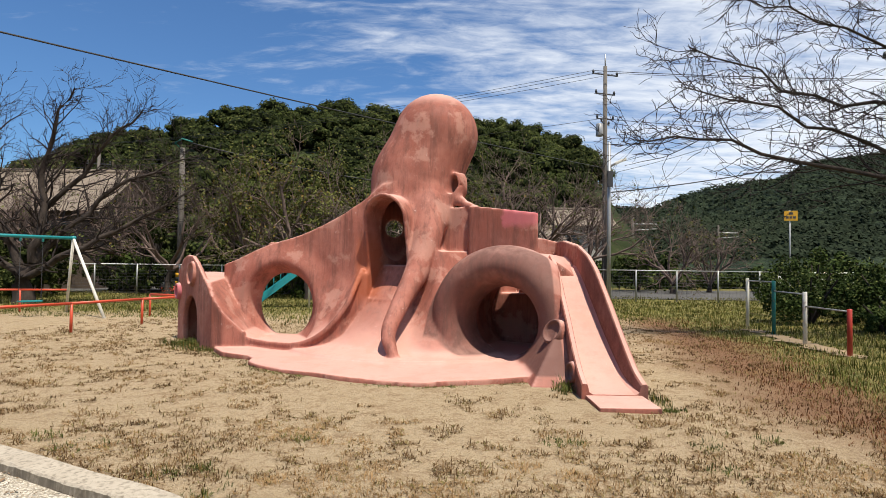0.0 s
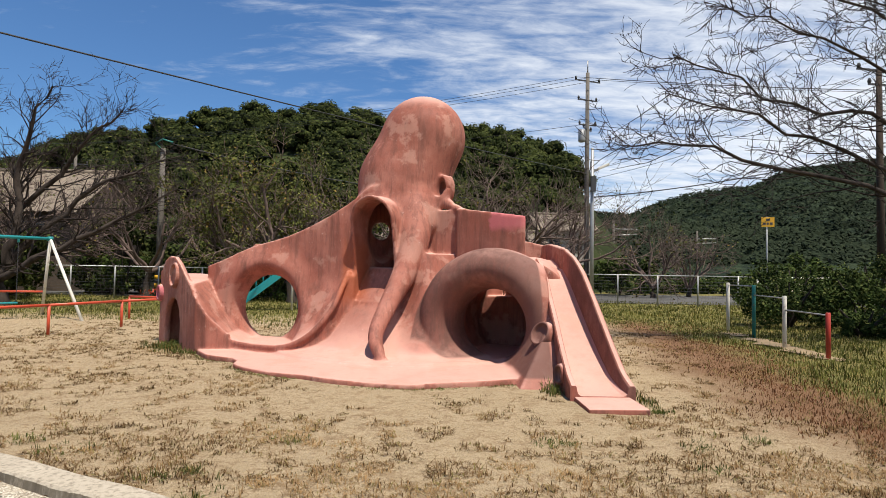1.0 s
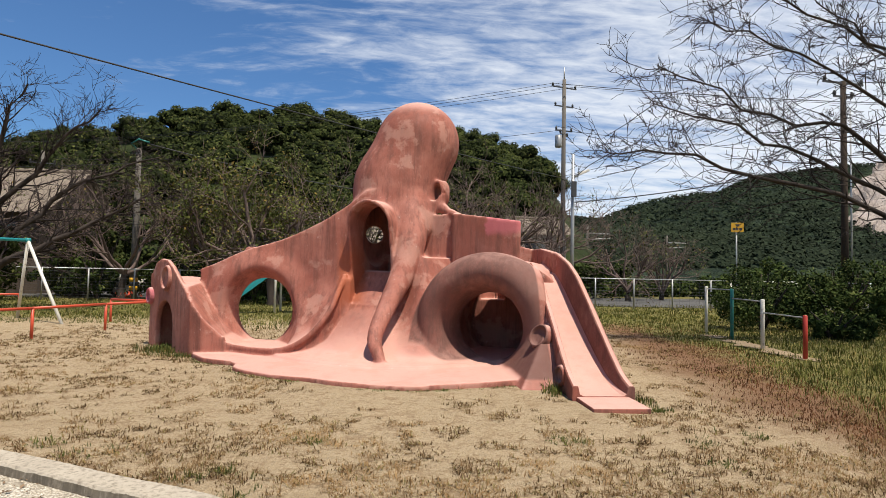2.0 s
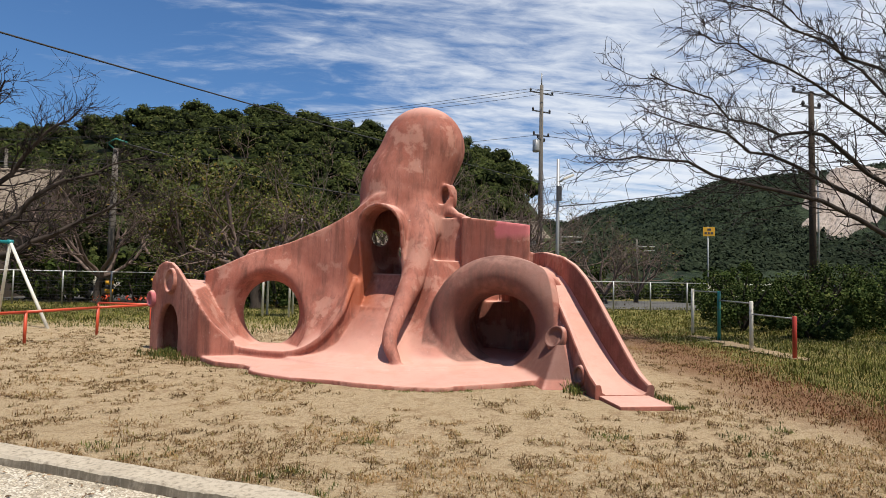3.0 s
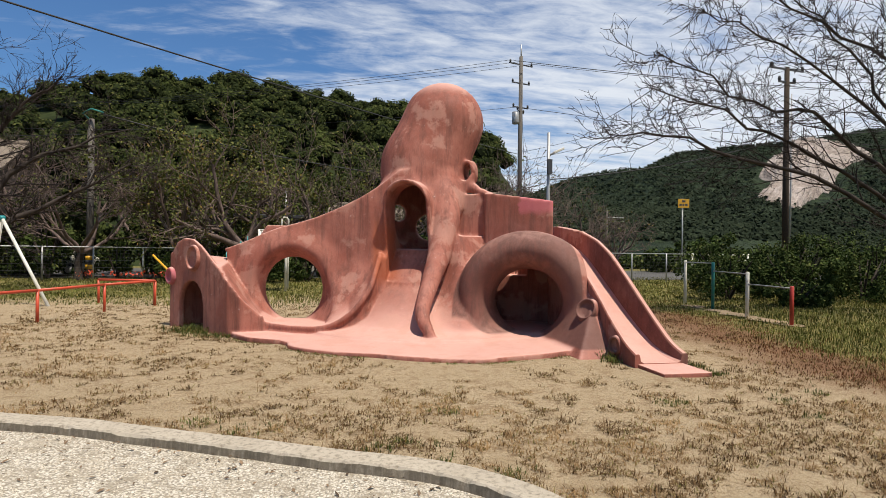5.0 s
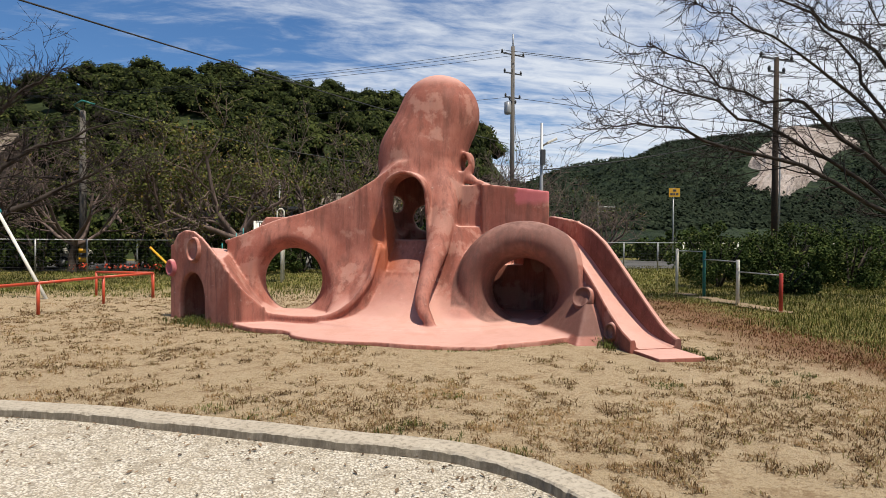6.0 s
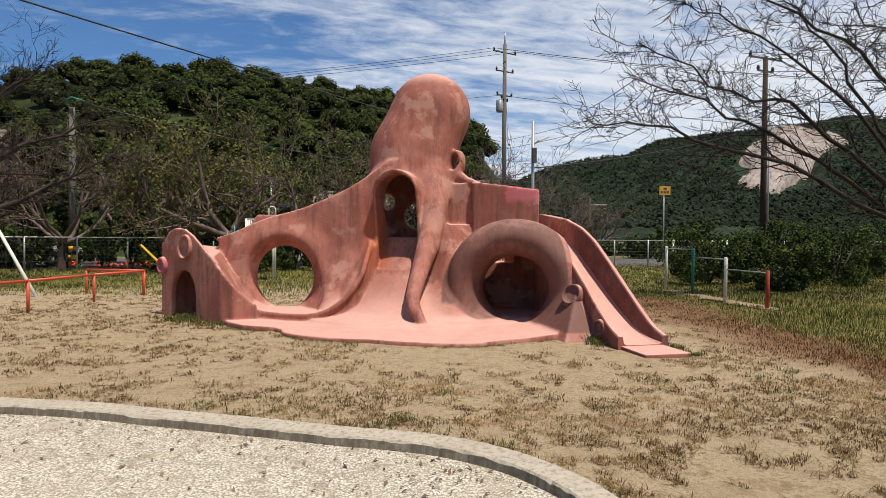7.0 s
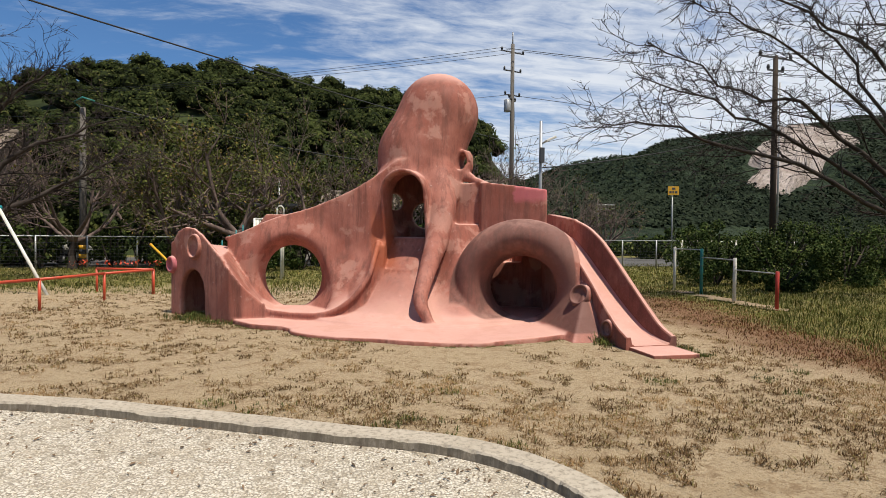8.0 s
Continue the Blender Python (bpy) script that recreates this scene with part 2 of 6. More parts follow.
    c = k.mix(k.step(grit, 0.58, 0.7, 0, 0.18), c, (0.578, 0.424, 0.362))
    h = k.math("ADD", k.math("MULTIPLY", fine, 0.5), k.math("ADD", k.math("MULTIPLY", mid, 1.0), k.math("MULTIPLY", grit, 0.2)))
    k.bump(h, 0.35, 0.012)
    k.rough(k.step(mid, 0.2, 0.8, 0.62, 0.88))
    return k.base(c)


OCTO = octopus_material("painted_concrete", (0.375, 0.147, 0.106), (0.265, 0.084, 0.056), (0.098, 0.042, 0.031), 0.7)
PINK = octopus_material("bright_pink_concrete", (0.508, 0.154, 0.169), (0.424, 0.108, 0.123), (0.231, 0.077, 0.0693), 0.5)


def sand_material():
    k = Mat("sandy_ground", 0.95, 0, 0.15)
    p = k.xyz(k.geo.outputs["Position"])
    n_big, n_mid, n_f, n_g = k.noise(0.35, 5, 0.6), k.noise(2.2, 6, 0.65), k.noise(28, 4, 0.7), k.noise(160, 3, 0.7)
    c = k.mix(k.step(n_mid, 0.3, 0.7), (0.331, 0.243, 0.139), (0.45, 0.35, 0.216))
    c = k.mix(k.step(n_f, 0.5, 0.75, 0, 0.55), c, (0.2, 0.139, 0.0809))
    c = k.mix(k.step(n_g, 0.53, 0.68, 0, 0.65), c, (0.477, 0.416, 0.316))
    c = k.mix(k.step(n_g, 0.46, 0.33, 0, 0.7), c, (0.139, 0.0963, 0.0616))
    pit = k.noise(75, 3, 0.75, off=(2, 5, 0))
    c = k.mix(k.step(pit, 0.57, 0.66, 0, 0.75), c, (0.115, 0.08, 0.05))
    c = k.mix(k.step(pit, 0.40, 0.30, 0, 0.6), c, (0.56, 0.48, 0.36))
    # litter of dead grass
    c = k.mix(k.step(k.math("ADD", n_mid, k.math("MULTIPLY", n_f, 0.5)), 0.72, 0.92, 0, 0.6), c, (0.193, 0.119, 0.0577))
    mats = k.step(k.math("ADD", k.noise(5.5, 6, 0.7), k.math("MULTIPLY", n_f, 0.35)), 0.68, 0.80, 0, 0.45)
    c = k.mix(mats, c, (0.193, 0.119, 0.0616))
    # reddish dry border, then grass to the right and behind
    edge = k.math("ADD", p["X"], k.math("MULTIPLY", k.math("SUBTRACT", n_big, 0.5), 3.0))
    far = k.math("ADD", p["Y"], k.math("MULTIPLY", k.math("SUBTRACT", n_mid, 0.5), 4.0))
    # line from (3.4, 5) to (5.0, 14): the sand ends
    side = k.math("SUBTRACT", edge, k.math("ADD", 2.9, k.math("MULTIPLY", p["Y"], 0.16)))
    c = k.mix(k.step(side, -1.1, 0.6, 0, 0.9), c, (0.154, 0.077, 0.0385))
    green = k.mix(k.step(n_mid, 0.35, 0.7), (0.115, 0.112, 0.0323), (0.208, 0.166, 0.0577))
    c = k.mix(k.step(side, 0.7, 1.7, 0, 0.95), c, green)
    c = k.mix(k.step(far, 15.5, 20.0, 0, 0.95), c, green)
    k.bump(k.math("ADD", k.math("MULTIPLY", n_f, 1.0), k.math("ADD", k.math("MULTIPLY", n_g, 0.5), k.math("MULTIPLY", k.noise(9, 4, 0.6), 1.5))), 0.9, 0.03)
    return k.base(c)


SAND = sand_material()


def gravel_material():
    k = Mat("white_gravel", 0.92, 0, 0.2)
    v = k.voronoi(54, "F1", "Distance")
    col = k.voronoi(54, "F1", "Color")
    n, n2 = k.noise(3, 5, 0.6), k.noise(40, 4, 0.7)
    c = k.mix(k.xyz(col)["X"], (0.385, 0.339, 0.258), (0.616, 0.562, 0.47))
    c = k.mix(k.step(v, 0.40, 0.70, 0, 0.85), c, (0.2, 0.169, 0.127))
    c = k.mix(k.step(n2, 0.62, 0.72, 0, 0.5), c, (0.193, 0.154, 0.115))
    c = k.mix(k.step(n, 0.42, 0.7, 0, 0.55), c, (0.323, 0.269, 0.193))
    c = k.mix(k.step(k.noise(9, 6, 0.72), 0.50, 0.64, 0, 0.7), c, (0.231, 0.193, 0.139))
    k.bump(k.math("SUBTRACT", k.math("MULTIPLY", n2, 0.4), v), 0.7, 0.015)
    return k.base(c)


GRAVEL = gravel_material()


def concrete(name, a, b, dark, dark_sides=False):
    k = Mat(name, 0.9, 0, 0.2)
    n1, n2, n3 = k.noise(3, 5, 0.6), k.noise(25, 5, 0.7), k.noise(140, 3, 0.6)
    c = k.mix(n1, a, b)
    c = k.mix(k.step(n2, 0.45, 0.68, 0, 0.75), c, dark)
    c = k.mix(k.step(n3, 0.6, 0.72, 0, 0.3), c, tuple(min(1, x * 1.5) for x in b))
    if dark_sides:
        # streaky grime and the side's own shade, both put into the upright faces' colour
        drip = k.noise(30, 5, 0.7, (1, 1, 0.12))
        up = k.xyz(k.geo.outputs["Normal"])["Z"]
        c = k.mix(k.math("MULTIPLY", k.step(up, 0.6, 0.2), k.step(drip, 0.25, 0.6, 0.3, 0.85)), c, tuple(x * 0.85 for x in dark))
    k.bump(k.math("ADD", n2, k.math("MULTIPLY", n3, 0.5)), 0.5, 0.008)
    return k.base(c)


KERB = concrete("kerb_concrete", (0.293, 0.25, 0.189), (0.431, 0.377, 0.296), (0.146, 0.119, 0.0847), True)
POLE = concrete("pole_concrete", (0.1, 0.0886, 0.077), (0.146, 0.131, 0.112), (0.0655, 0.0577, 0.0501))
POLE_WOOD = concrete("pole_wood", (0.035, 0.025, 0.018), (0.06, 0.042, 0.03), (0.02, 0.015, 0.012))
WALL_W = concrete("plaster", (0.323, 0.3, 0.254), (0.4, 0.377, 0.331), (0.216, 0.193, 0.162))
WALL_D = concrete("dark_boards", (0.077, 0.0577, 0.0423), (0.115, 0.0886, 0.0655), (0.0462, 0.0347, 0.027))
ROAD = concrete("asphalt", (0.0693, 0.0655, 0.0616), (0.1, 0.0963, 0.0886), (0.0462, 0.0423, 0.0385))

RED = paint("red_paint", (0.477, 0.0577, 0.0193))
RED_POST = paint("dark_red_paint", (0.385, 0.0347, 0.0193))
WHITE = paint("cream_paint", (0.601, 0.57, 0.493))
TEAL = paint("teal_paint", (0.00924, 0.2, 0.208))
GREEN_P = paint("green_paint", (0.0115, 0.154, 0.131))
STEEL = paint("galvanised_steel", (0.323, 0.323, 0.316), (0.193, 0.154, 0.123), 0.45, 0.3, 0.5)
YELLOW = paint("yellow_paint", (0.616, 0.323, 0.0154), rough=0.5, wear=0.15)
BLACK = paint("black_rubber", (0.0115, 0.0115, 0.0123), (0.0231, 0.0231, 0.0231), 0.6, 0.2)
DARKMETAL = paint("dark_metal", (0.0385, 0.0385, 0.0423), (0.077, 0.0616, 0.0462), 0.5, 0.3)
ORANGE = paint("orange_paint", (0.424, 0.0693, 0.0154))


def leaf_material(name, dark, light, rare=None, rough=0.6, clump=0.35):
    k = Mat(name, 0.9, 0, 0.06)
    r = k.island()
    n = k.noise(clump, 3, 0.6)
    c = k.mix(k.math("MULTIPLY", r, 0.75), dark, light)
    c = k.mix(k.step(n, 0.35, 0.65, 0, 0.75), c, tuple(x * 0.55 for x in dark))
    c = k.mix(k.step(k.noise(clump * 0.6, 2, 0.5, off=(7, 3, 1)), 0.52, 0.7, 0, 0.45), c, tuple(x * 1.25 for x in light))
    if rare:
        c = k.mix(k.step(r, 0.88, 0.92, 0, 0.85), c, rare)
    k.b.inputs["Subsurface Weight"].default_value = 0.0
    return k.base(c)


FOREST = leaf_material("forest_leaves", (0.019, 0.027, 0.008), (0.068, 0.083, 0.021), (0.09, 0.092, 0.028), clump=0.22)
# near-black leaf colour that puts the crowns' inner shade into solid cores
CROWN_SHADE = leaf_material("crown_shade_core", (0.008, 0.012, 0.004), (0.016, 0.02, 0.007), clump=0.5)
BUSH = leaf_material("bush_leaves", (0.018, 0.031, 0.008), (0.074, 0.1, 0.024), (0.105, 0.115, 0.035), clump=0.9)
SPARSE = leaf_material("sparse_leaves", (0.062, 0.075, 0.02), (0.15, 0.155, 0.042), (0.18, 0.12, 0.035), clump=0.8)
DRY = leaf_material("dry_grass", (0.12, 0.068, 0.03), (0.34, 0.215, 0.10), (0.16, 0.14, 0.045), clump=1.5)
GRASS = leaf_material("green_grass", (0.062, 0.07, 0.016), (0.19, 0.18, 0.046), (0.25, 0.19, 0.065), clump=0.9)
RUST_GRASS = leaf_material("reddish_grass", (0.123, 0.0501, 0.0231), (0.208, 0.104, 0.0423), (0.131, 0.123, 0.0385))


def bark_material(name, a, b):
    k = Mat(name, 0.9, 0, 0.2)
    n1, n2 = k.noise(4, 5, 0.65, (1, 1, 0.35)), k.noise(40, 4, 0.7, (1, 1, 0.3))
    c = k.mix(k.step(n1, 0.3, 0.7), a, b)
    c = k.mix(k.step(n2, 0.55, 0.75, 0, 0.6), c, tuple(x * 0.4 for x in a))
    k.bump(n2, 0.6, 0.02)
    return k.base(c)


BARK = bark_material("bark", (0.027, 0.02, 0.0162), (0.0577, 0.0447, 0.0362))
# paler bark for the branches of trees from y = 25 on
BARK_F = bark_material("far_tree_bark", (0.075, 0.052, 0.043), (0.155, 0.112, 0.095))
BARK_P = bark_material("twig_bark", (0.02, 0.0146, 0.0131), (0.0385, 0.0285, 0.0246))

# ---------------- the octopus slide ----------------


class Field:
    """A distance field on a grid, shaped by blending simple solids, then skinned."""

    def __init__(self, lo, hi, step):
        self.lo, self.step = np.array(lo, float), step
        self.n = [int(math.ceil((b - a) / step)) + 1 for a, b in zip(lo, hi)]
        self.ax = [(a + step * np.arange(n)).astype(np.float32) for a, n in zip(lo, self.n)]
        self.d = np.full(self.n, 5.0, np.float32)

    def cut(self, box, pad):
        sl = []
        for k in range(3):
            i0 = max(0, int((box[0][k] - pad - self.lo[k]) / self.step))
            i1 = min(self.n[k], int((box[1][k] + pad - self.lo[k]) / self.step) + 2)
            sl.append(slice(i0, i1))
        g = (self.ax[0][sl[0]][:, None, None], self.ax[1][sl[1]][None, :, None], self.ax[2][sl[2]][None, None, :])
        return tuple(sl), g

    def add(self, fn, box, k=0.0):
        sl, g = self.cut(box, k + 0.12)
        a, b = self.d[sl], fn(*g)
        self.d[sl] = smin(a, b, k)

    def sub(self, fn, box, k=0.0):
        sl, g = self.cut(box, k + 0.12)
        self.d[sl] = -smin(-self.d[sl], fn(*g), k)

    def skin(self):
        d = self.d
        ins = d < 0
        cnt = np.zeros([n - 1 for n in self.n], np.int8)
        for i in (0, 1):
            for j in (0, 1):
                for k in (0, 1):
                    cnt += ins[i:self.n[0] - 1 + i, j:self.n[1] - 1 + j, k:self.n[2] - 1 + k]
        act = (cnt > 0) & (cnt < 8)
        cell = np.argwhere(act)
        idx = np.full(cnt.shape, -1, np.int32)
        idx[act] = np.arange(len(cell))
        corner = [(i, j, k) for i in (0, 1) for j in (0, 1) for k in (0, 1)]
        val = np.stack([d[cell[:, 0] + i, cell[:, 1] + j, cell[:, 2] + k] for i, j, k in corner], 1)
        acc, num = np.zeros((len(cell), 3)), np.zeros(len(cell))
        for a in range(8):
            for b in range(a + 1, 8):
                if sum(abs(p - q) for p, q in zip(corner[a], corner[b])) != 1:
                    continue
                va, vb = val[:, a], val[:, b]
                m = (va < 0) != (vb < 0)
                t = (va[m] / (va[m] - vb[m]))[:, None]
                acc[m] += np.array(corner[a]) * (1 - t) + np.array(corner[b]) * t
                num[m] += 1
        verts = self.lo + self.step * (cell + acc / num[:, None])
        faces = []
        for ax in range(3):
            o1, o2 = (ax + 1) % 3, (ax + 2) % 3
            a = np.take(ins, range(0, self.n[ax] - 1), ax)
            b = np.take(ins, range(1, self.n[ax]), ax)
            e = np.argwhere(a != b)
            ok = (e[:, o1] > 0) & (e[:, o2] > 0) & (e[:, o1] < self.n[o1] - 1) & (e[:, o2] < self.n[o2] - 1)
            e = e[ok]
            q = []
            for s1, s2 in ((-1, -1), (0, -1), (0, 0), (-1, 0)):
                c = e.copy()
                c[:, o1] += s1
                c[:, o2] += s2
                q.append(idx[c[:, 0], c[:, 1], c[:, 2]])
            q = np.stack(q, 1)
            flip = ~a[e[:, 0], e[:, 1], e[:, 2]]
            q[flip] = q[flip][:, ::-1]
            faces.append(q)
        faces = np.concatenate(faces)
        return verts, faces[(faces >= 0).all(1)]


def smin(a, b, k):
    if k <= 0:
        return np.minimum(a, b)
    h = np.maximum(k - np.abs(a - b), 0) / k
    return np.minimum(a, b) - h * h * (k * 0.25)


def limb(a, b, ra, rb):
    """A round cone from a to b."""
    a, b = np.array(a, np.float32), np.array(b, np.float32)
    ba = b - a
    L = float(ba @ ba)

    def fn(x, y, z):
        h = np.clip(((x - a[0]) * ba[0] + (y - a[1]) * ba[1] + (z - a[2]) * ba[2]) / L, 0, 1)
        return np.sqrt((x - a[0] - h * ba[0]) ** 2 + (y - a[1] - h * ba[1]) ** 2 + (z - a[2] - h * ba[2]) ** 2) - (ra + (rb - ra) * h)
    r = max(ra, rb)
    return fn, (np.minimum(a, b) - r, np.maximum(a, b) + r)


def strand(ctrl, n=18):
    """A smooth tapering arm through (point, radius) controls."""
    c = smooth_path([(*a, r) for a, r in ctrl], n)
    pieces = [limb(a[:3], b[:3], a[3], b[3]) for a, b in zip(c[:-1], c[1:])]

    def fn(x, y, z):
        d = None
        for g, _ in pieces:
            d = g(x, y, z) if d is None else np.minimum(d, g(x, y, z))
        return d
    return fn, (np.min([b[0] for _, b in pieces], 0), np.max([b[1] for _, b in pieces], 0))


def plan_distance(x, y, pts):
    """Distance in plan to a polyline."""
    best = None
    for p, q in zip(pts[:-1], pts[1:]):
        dx, dy = q[0] - p[0], q[1] - p[1]
        h = np.clip(((x - p[0]) * dx + (y - p[1]) * dy) / (dx * dx + dy * dy), 0, 1)
        d = (x - p[0] - h * dx) ** 2 + (y - p[1] - h * dy) ** 2
        best = d if best is None else np.minimum(best, d)
    return np.sqrt(best)


def polygon(x, y, pts):
    """Signed distance in plan to a convex polygon, corners counter-clockwise."""
    d = None
    for p, q in zip(pts, pts[1:] + pts[:1]):
        dx, dy = q[0] - p[0], q[1] - p[1]
        n = math.hypot(dx, dy)
        s = ((x - p[0]) * dy - (y - p[1]) * dx) / n
        d = s if d is None else np.maximum(d, s)
    return d


HX, HY = -0.40, 11.10          # axis of the skirt


def apron_radius(ang):
    """Outline of the apron round (-0.3, 10.9), with its notch on the left."""
    return np.interp(ang, [-3.1, -2.9, -2.75, -2.66, -2.6, -2.54, -2.46, -2.2, -2.0, -1.75, -1.54, -1.28, -1.1],
                     [3.85, 3.75, 3.62, 3.40, 3.27, 3.27, 3.40, 3.44, 3.44, 3.55, 3.62, 3.53, 3.5])


def skirt(x, y):
    """Height of the sloping skirt in front of the head."""
    rho = np.sqrt((x - HX) ** 2 + (y - HY) ** 2)
    w = np.clip((x + 0.55) / 0.5, 0, 1)
    w = w * w * (3 - 2 * w)
    r0 = 0.85 + 0.50 * w
    h0 = 1.50 + 0.22 * w
    r1 = 2.45
    s = np.clip((rho - r0) / (r1 - r0), 0, 1)
    return 0.05 + h0 * (1 - s) ** (1.75 + 0.15 * w)


def octopus_body():
    f = Field((-5.5, 6.9, -0.15), (2.6, 12.6, 4.95), 0.029)

    # apron: a low round slab
    def apron(x, y, z):
        ang = np.arctan2(y - 10.9, x + 0.3)
        r = apron_radius(ang).astype(np.float32) + 0.012 * np.sin(23 * ang)
        rho = np.sqrt((x + 0.3) ** 2 + (y - 10.9) ** 2)
        d = np.maximum(np.maximum(rho - r, z - 0.055 - 0.01 * np.sin(3 * x)), np.maximum(y - 11.4, x - 1.55))
        return d + 0 * z
    f.add(apron, ((-4.2, 7.2, -0.15), (1.6, 11.4, 0.1)))

    # skirt slopes, on the front half
    def slope(x, y, z):
        d = (z - skirt(x, y)) * 0.62
        rho = np.sqrt((x - HX) ** 2 + (y - HY) ** 2)
        lim = np.maximum(np.maximum(np.maximum(y - 11.6, -2.75 - x), x - 0.95), rho - 2.5)
        return np.maximum(d, lim)
    f.add(slope, ((-2.75, 8.5, 0), (0.95, 11.6, 2.0)), 0.16)

    # left arm: a wall that falls from the head to its outer end, flaring out at the foot
    wing_x, wing_y = [-4.17, -2.4, -1.6, -0.9], [11.24, 10.83, 10.50, 10.38]

    def wing(x, y, z):
        d = plan_distance(x, y, list(zip(wing_x, wing_y)))
        top = np.interp(x, [-4.25, -3.88, -3.26, -2.63, -2.22, -1.81, -1.45, -1.1], [1.49, 1.63, 1.88, 2.08, 2.25, 2.45, 2.68, 2.9]).astype(np.float32)
        half = 0.13 + 0.05 * np.clip((1.5 - z) / 1.2, 0, 1)
        return np.maximum(np.maximum(d - half, (z - top) * 0.9), np.maximum(-4.23 - x, 0.0 - z))
    f.add(wing, ((-4.4, 10.4, 0), (-0.9, 11.5, 2.9)), 0.14)

    # flare: concave foot of the arm towards the front
    def flare(x, y, z):
        foot = np.interp(x, [-3.3, -2.8, -2.385, -2.0, -1.684, -1.465, -1.1], [10.6, 10.2, 9.76, 9.75, 9.83, 10.12, 10.25]).astype(np.float32)
        wall_y = np.interp(x, wing_x, wing_y).astype(np.float32)
        s = np.clip((wall_y - y) / np.maximum(wall_y - foot, 0.05), 0, 1)
        low = np.interp(x, [-3.3, -2.385, -2.0, -1.684, -1.465], [0.17, 0.17, 0.38, 0.74, 1.36]).astype(np.float32)
        h = low + (1.72 - low) * (1 - s) ** 2.4
        return np.maximum((z - h) * 0.5, np.maximum(np.maximum(foot - y, y - wall_y - 0.05), np.maximum(x + 1.1, -3.2 - x)))
    f.add(flare, ((-3.2, 9.5, 0), (-1.0, 11.3, 1.8)), 0.06)

    # thick rolled rim round the opening in the arm
    ux, uy = -0.985, 0.172
    hx, hy, hz = -3.02, 10.98, 0.74

    def hole_uv(x, y, z):
        u = (x - hx) * ux + (y - hy) * uy
        w = -(x - hx) * uy + (y - hy) * ux
        return u, w, z - hz

    def rim(x, y, z):
        u, w, v = hole_uv(x, y, z)
        q = np.sqrt((u / 0.78) ** 2 + (v / 0.80) ** 2) * 0.79 - 0.79
        return np.sqrt(q ** 2 + w ** 2) - 0.21
    f.add(rim, ((-4.1, 10.2, 0), (-1.9, 11.6, 1.8)), 0.30)

    def left_basin(x, y, z):
        d = polygon(x, y, [(-3.50, 10.16), (-2.95, 9.90), (-2.385, 9.74), (-1.75, 10.5), (-2.4, 11.35), (-3.7, 11.35)])
        return np.maximum(d, z - 0.17)
    f.add(left_basin, ((-3.7, 9.6, 0), (-1.7, 11.4, 0.25)), 0.06)

    def bore(x, y, z):
        u, w, v = hole_uv(x, y, z)
        wide = 1 + 0.62 * np.clip((w + 0.10) / 0.65, 0, 1) ** 1.3
        d = (np.sqrt((u / 0.55) ** 2 + (v / 0.61) ** 2) / wide * 0.57 - 0.57)
        return np.maximum(np.maximum(d, np.abs(w) - 0.8), 0.175 - z)
    f.sub(bore, ((-4.1, 10.0, 0.1), (-1.9, 11.9, 1.75)), 0.07)

    # outer chute of the left arm: floor, curved side plate with a crawl hole
    plate = [(-5.30, 11.68), (-5.05, 11.40), (-4.78, 11.08), (-4.45, 10.66), (-4.02, 10.16), (-3.80, 10.07), (-3.50, 10.12)]

    def chute_z(x, y):
        return (np.interp(x, [-5.3, -4.7, -4.2, -3.96, -3.73, -3.55, -3.3], [1.24, 1.24, 1.19, 0.86, 0.53, 0.31, 0.165]) + 0.10 * np.clip(y - 10.5, -0.4, 1.0)
                * np.clip((-3.4 - x) / 0.5, 0, 1)).astype(np.float32)

    def left_chute(x, y, z):
        h = chute_z(x, y)
        reg = np.minimum(polygon(x, y, [(-5.2, 11.72), (-4.88, 11.10), (-4.02, 10.16), (-3.80, 10.07), (-3.2, 10.1), (-3.2, 11.25), (-4.3, 12.1), (-4.9, 12.08)]),
                         polygon(x, y, [(-5.2, 11.72), (-4.5, 11.3), (-3.9, 11.35), (-3.9, 12.05), (-4.9, 12.08)]))
        return np.maximum(np.maximum((z - h) * 0.75, (h - 0.16 - z) * 0.75), reg)
    f.add(left_chute, ((-5.4, 9.9, 0), (-3.2, 12.2, 1.7)))

    def side_plate(x, y, z):
        d = plan_distance(x, y, plate) - 0.055
        top = np.interp(x, [-5.30, -5.18, -5.0, -4.8, -4.62, -4.40, -4.22, -4.0, -3.75, -3.5], [1.40, 1.60, 1.68, 1.65, 1.53, 1.32, 1.14, 0.86, 0.57, 0.34]).astype(np.float32)
        return np.maximum(d, np.maximum((z - top) * 0.75, -0.1 - z))
    f.add(side_plate, ((-5.4, 9.9, -0.1), (-3.4, 11.9, 1.8)), 0.03)

    # unseen rear wall: rims the upper chute, shuts light out behind the crawl hole
    def back_plate(x, y, z):
        d = plan_distance(x, y, [(-5.22, 11.72), (-4.9, 12.05), (-4.3, 12.1), (-1.2, 11.6)]) - 0.055
        top = 1.22 + 0.75 * np.clip((x + 4.1) / 0.5, 0, 1)
        low = np.where(x > -4.3, 1.42, -0.1)
        return np.maximum(d, np.maximum(z - top, low - z))
    f.add(back_plate, ((-5.4, 11.4, -0.1), (-1.0, 12.3, 2.2)))

    def upper_chute(x, y, z):
        reg = np.maximum(np.maximum(-4.3 - x, x + 1.1), np.maximum(11.0 - (x + 2) * 0.12 - y, y - 11.95 + 0.1 * (x + 4)))
        h = 1.45 + 0.06 * (x + 4.3)
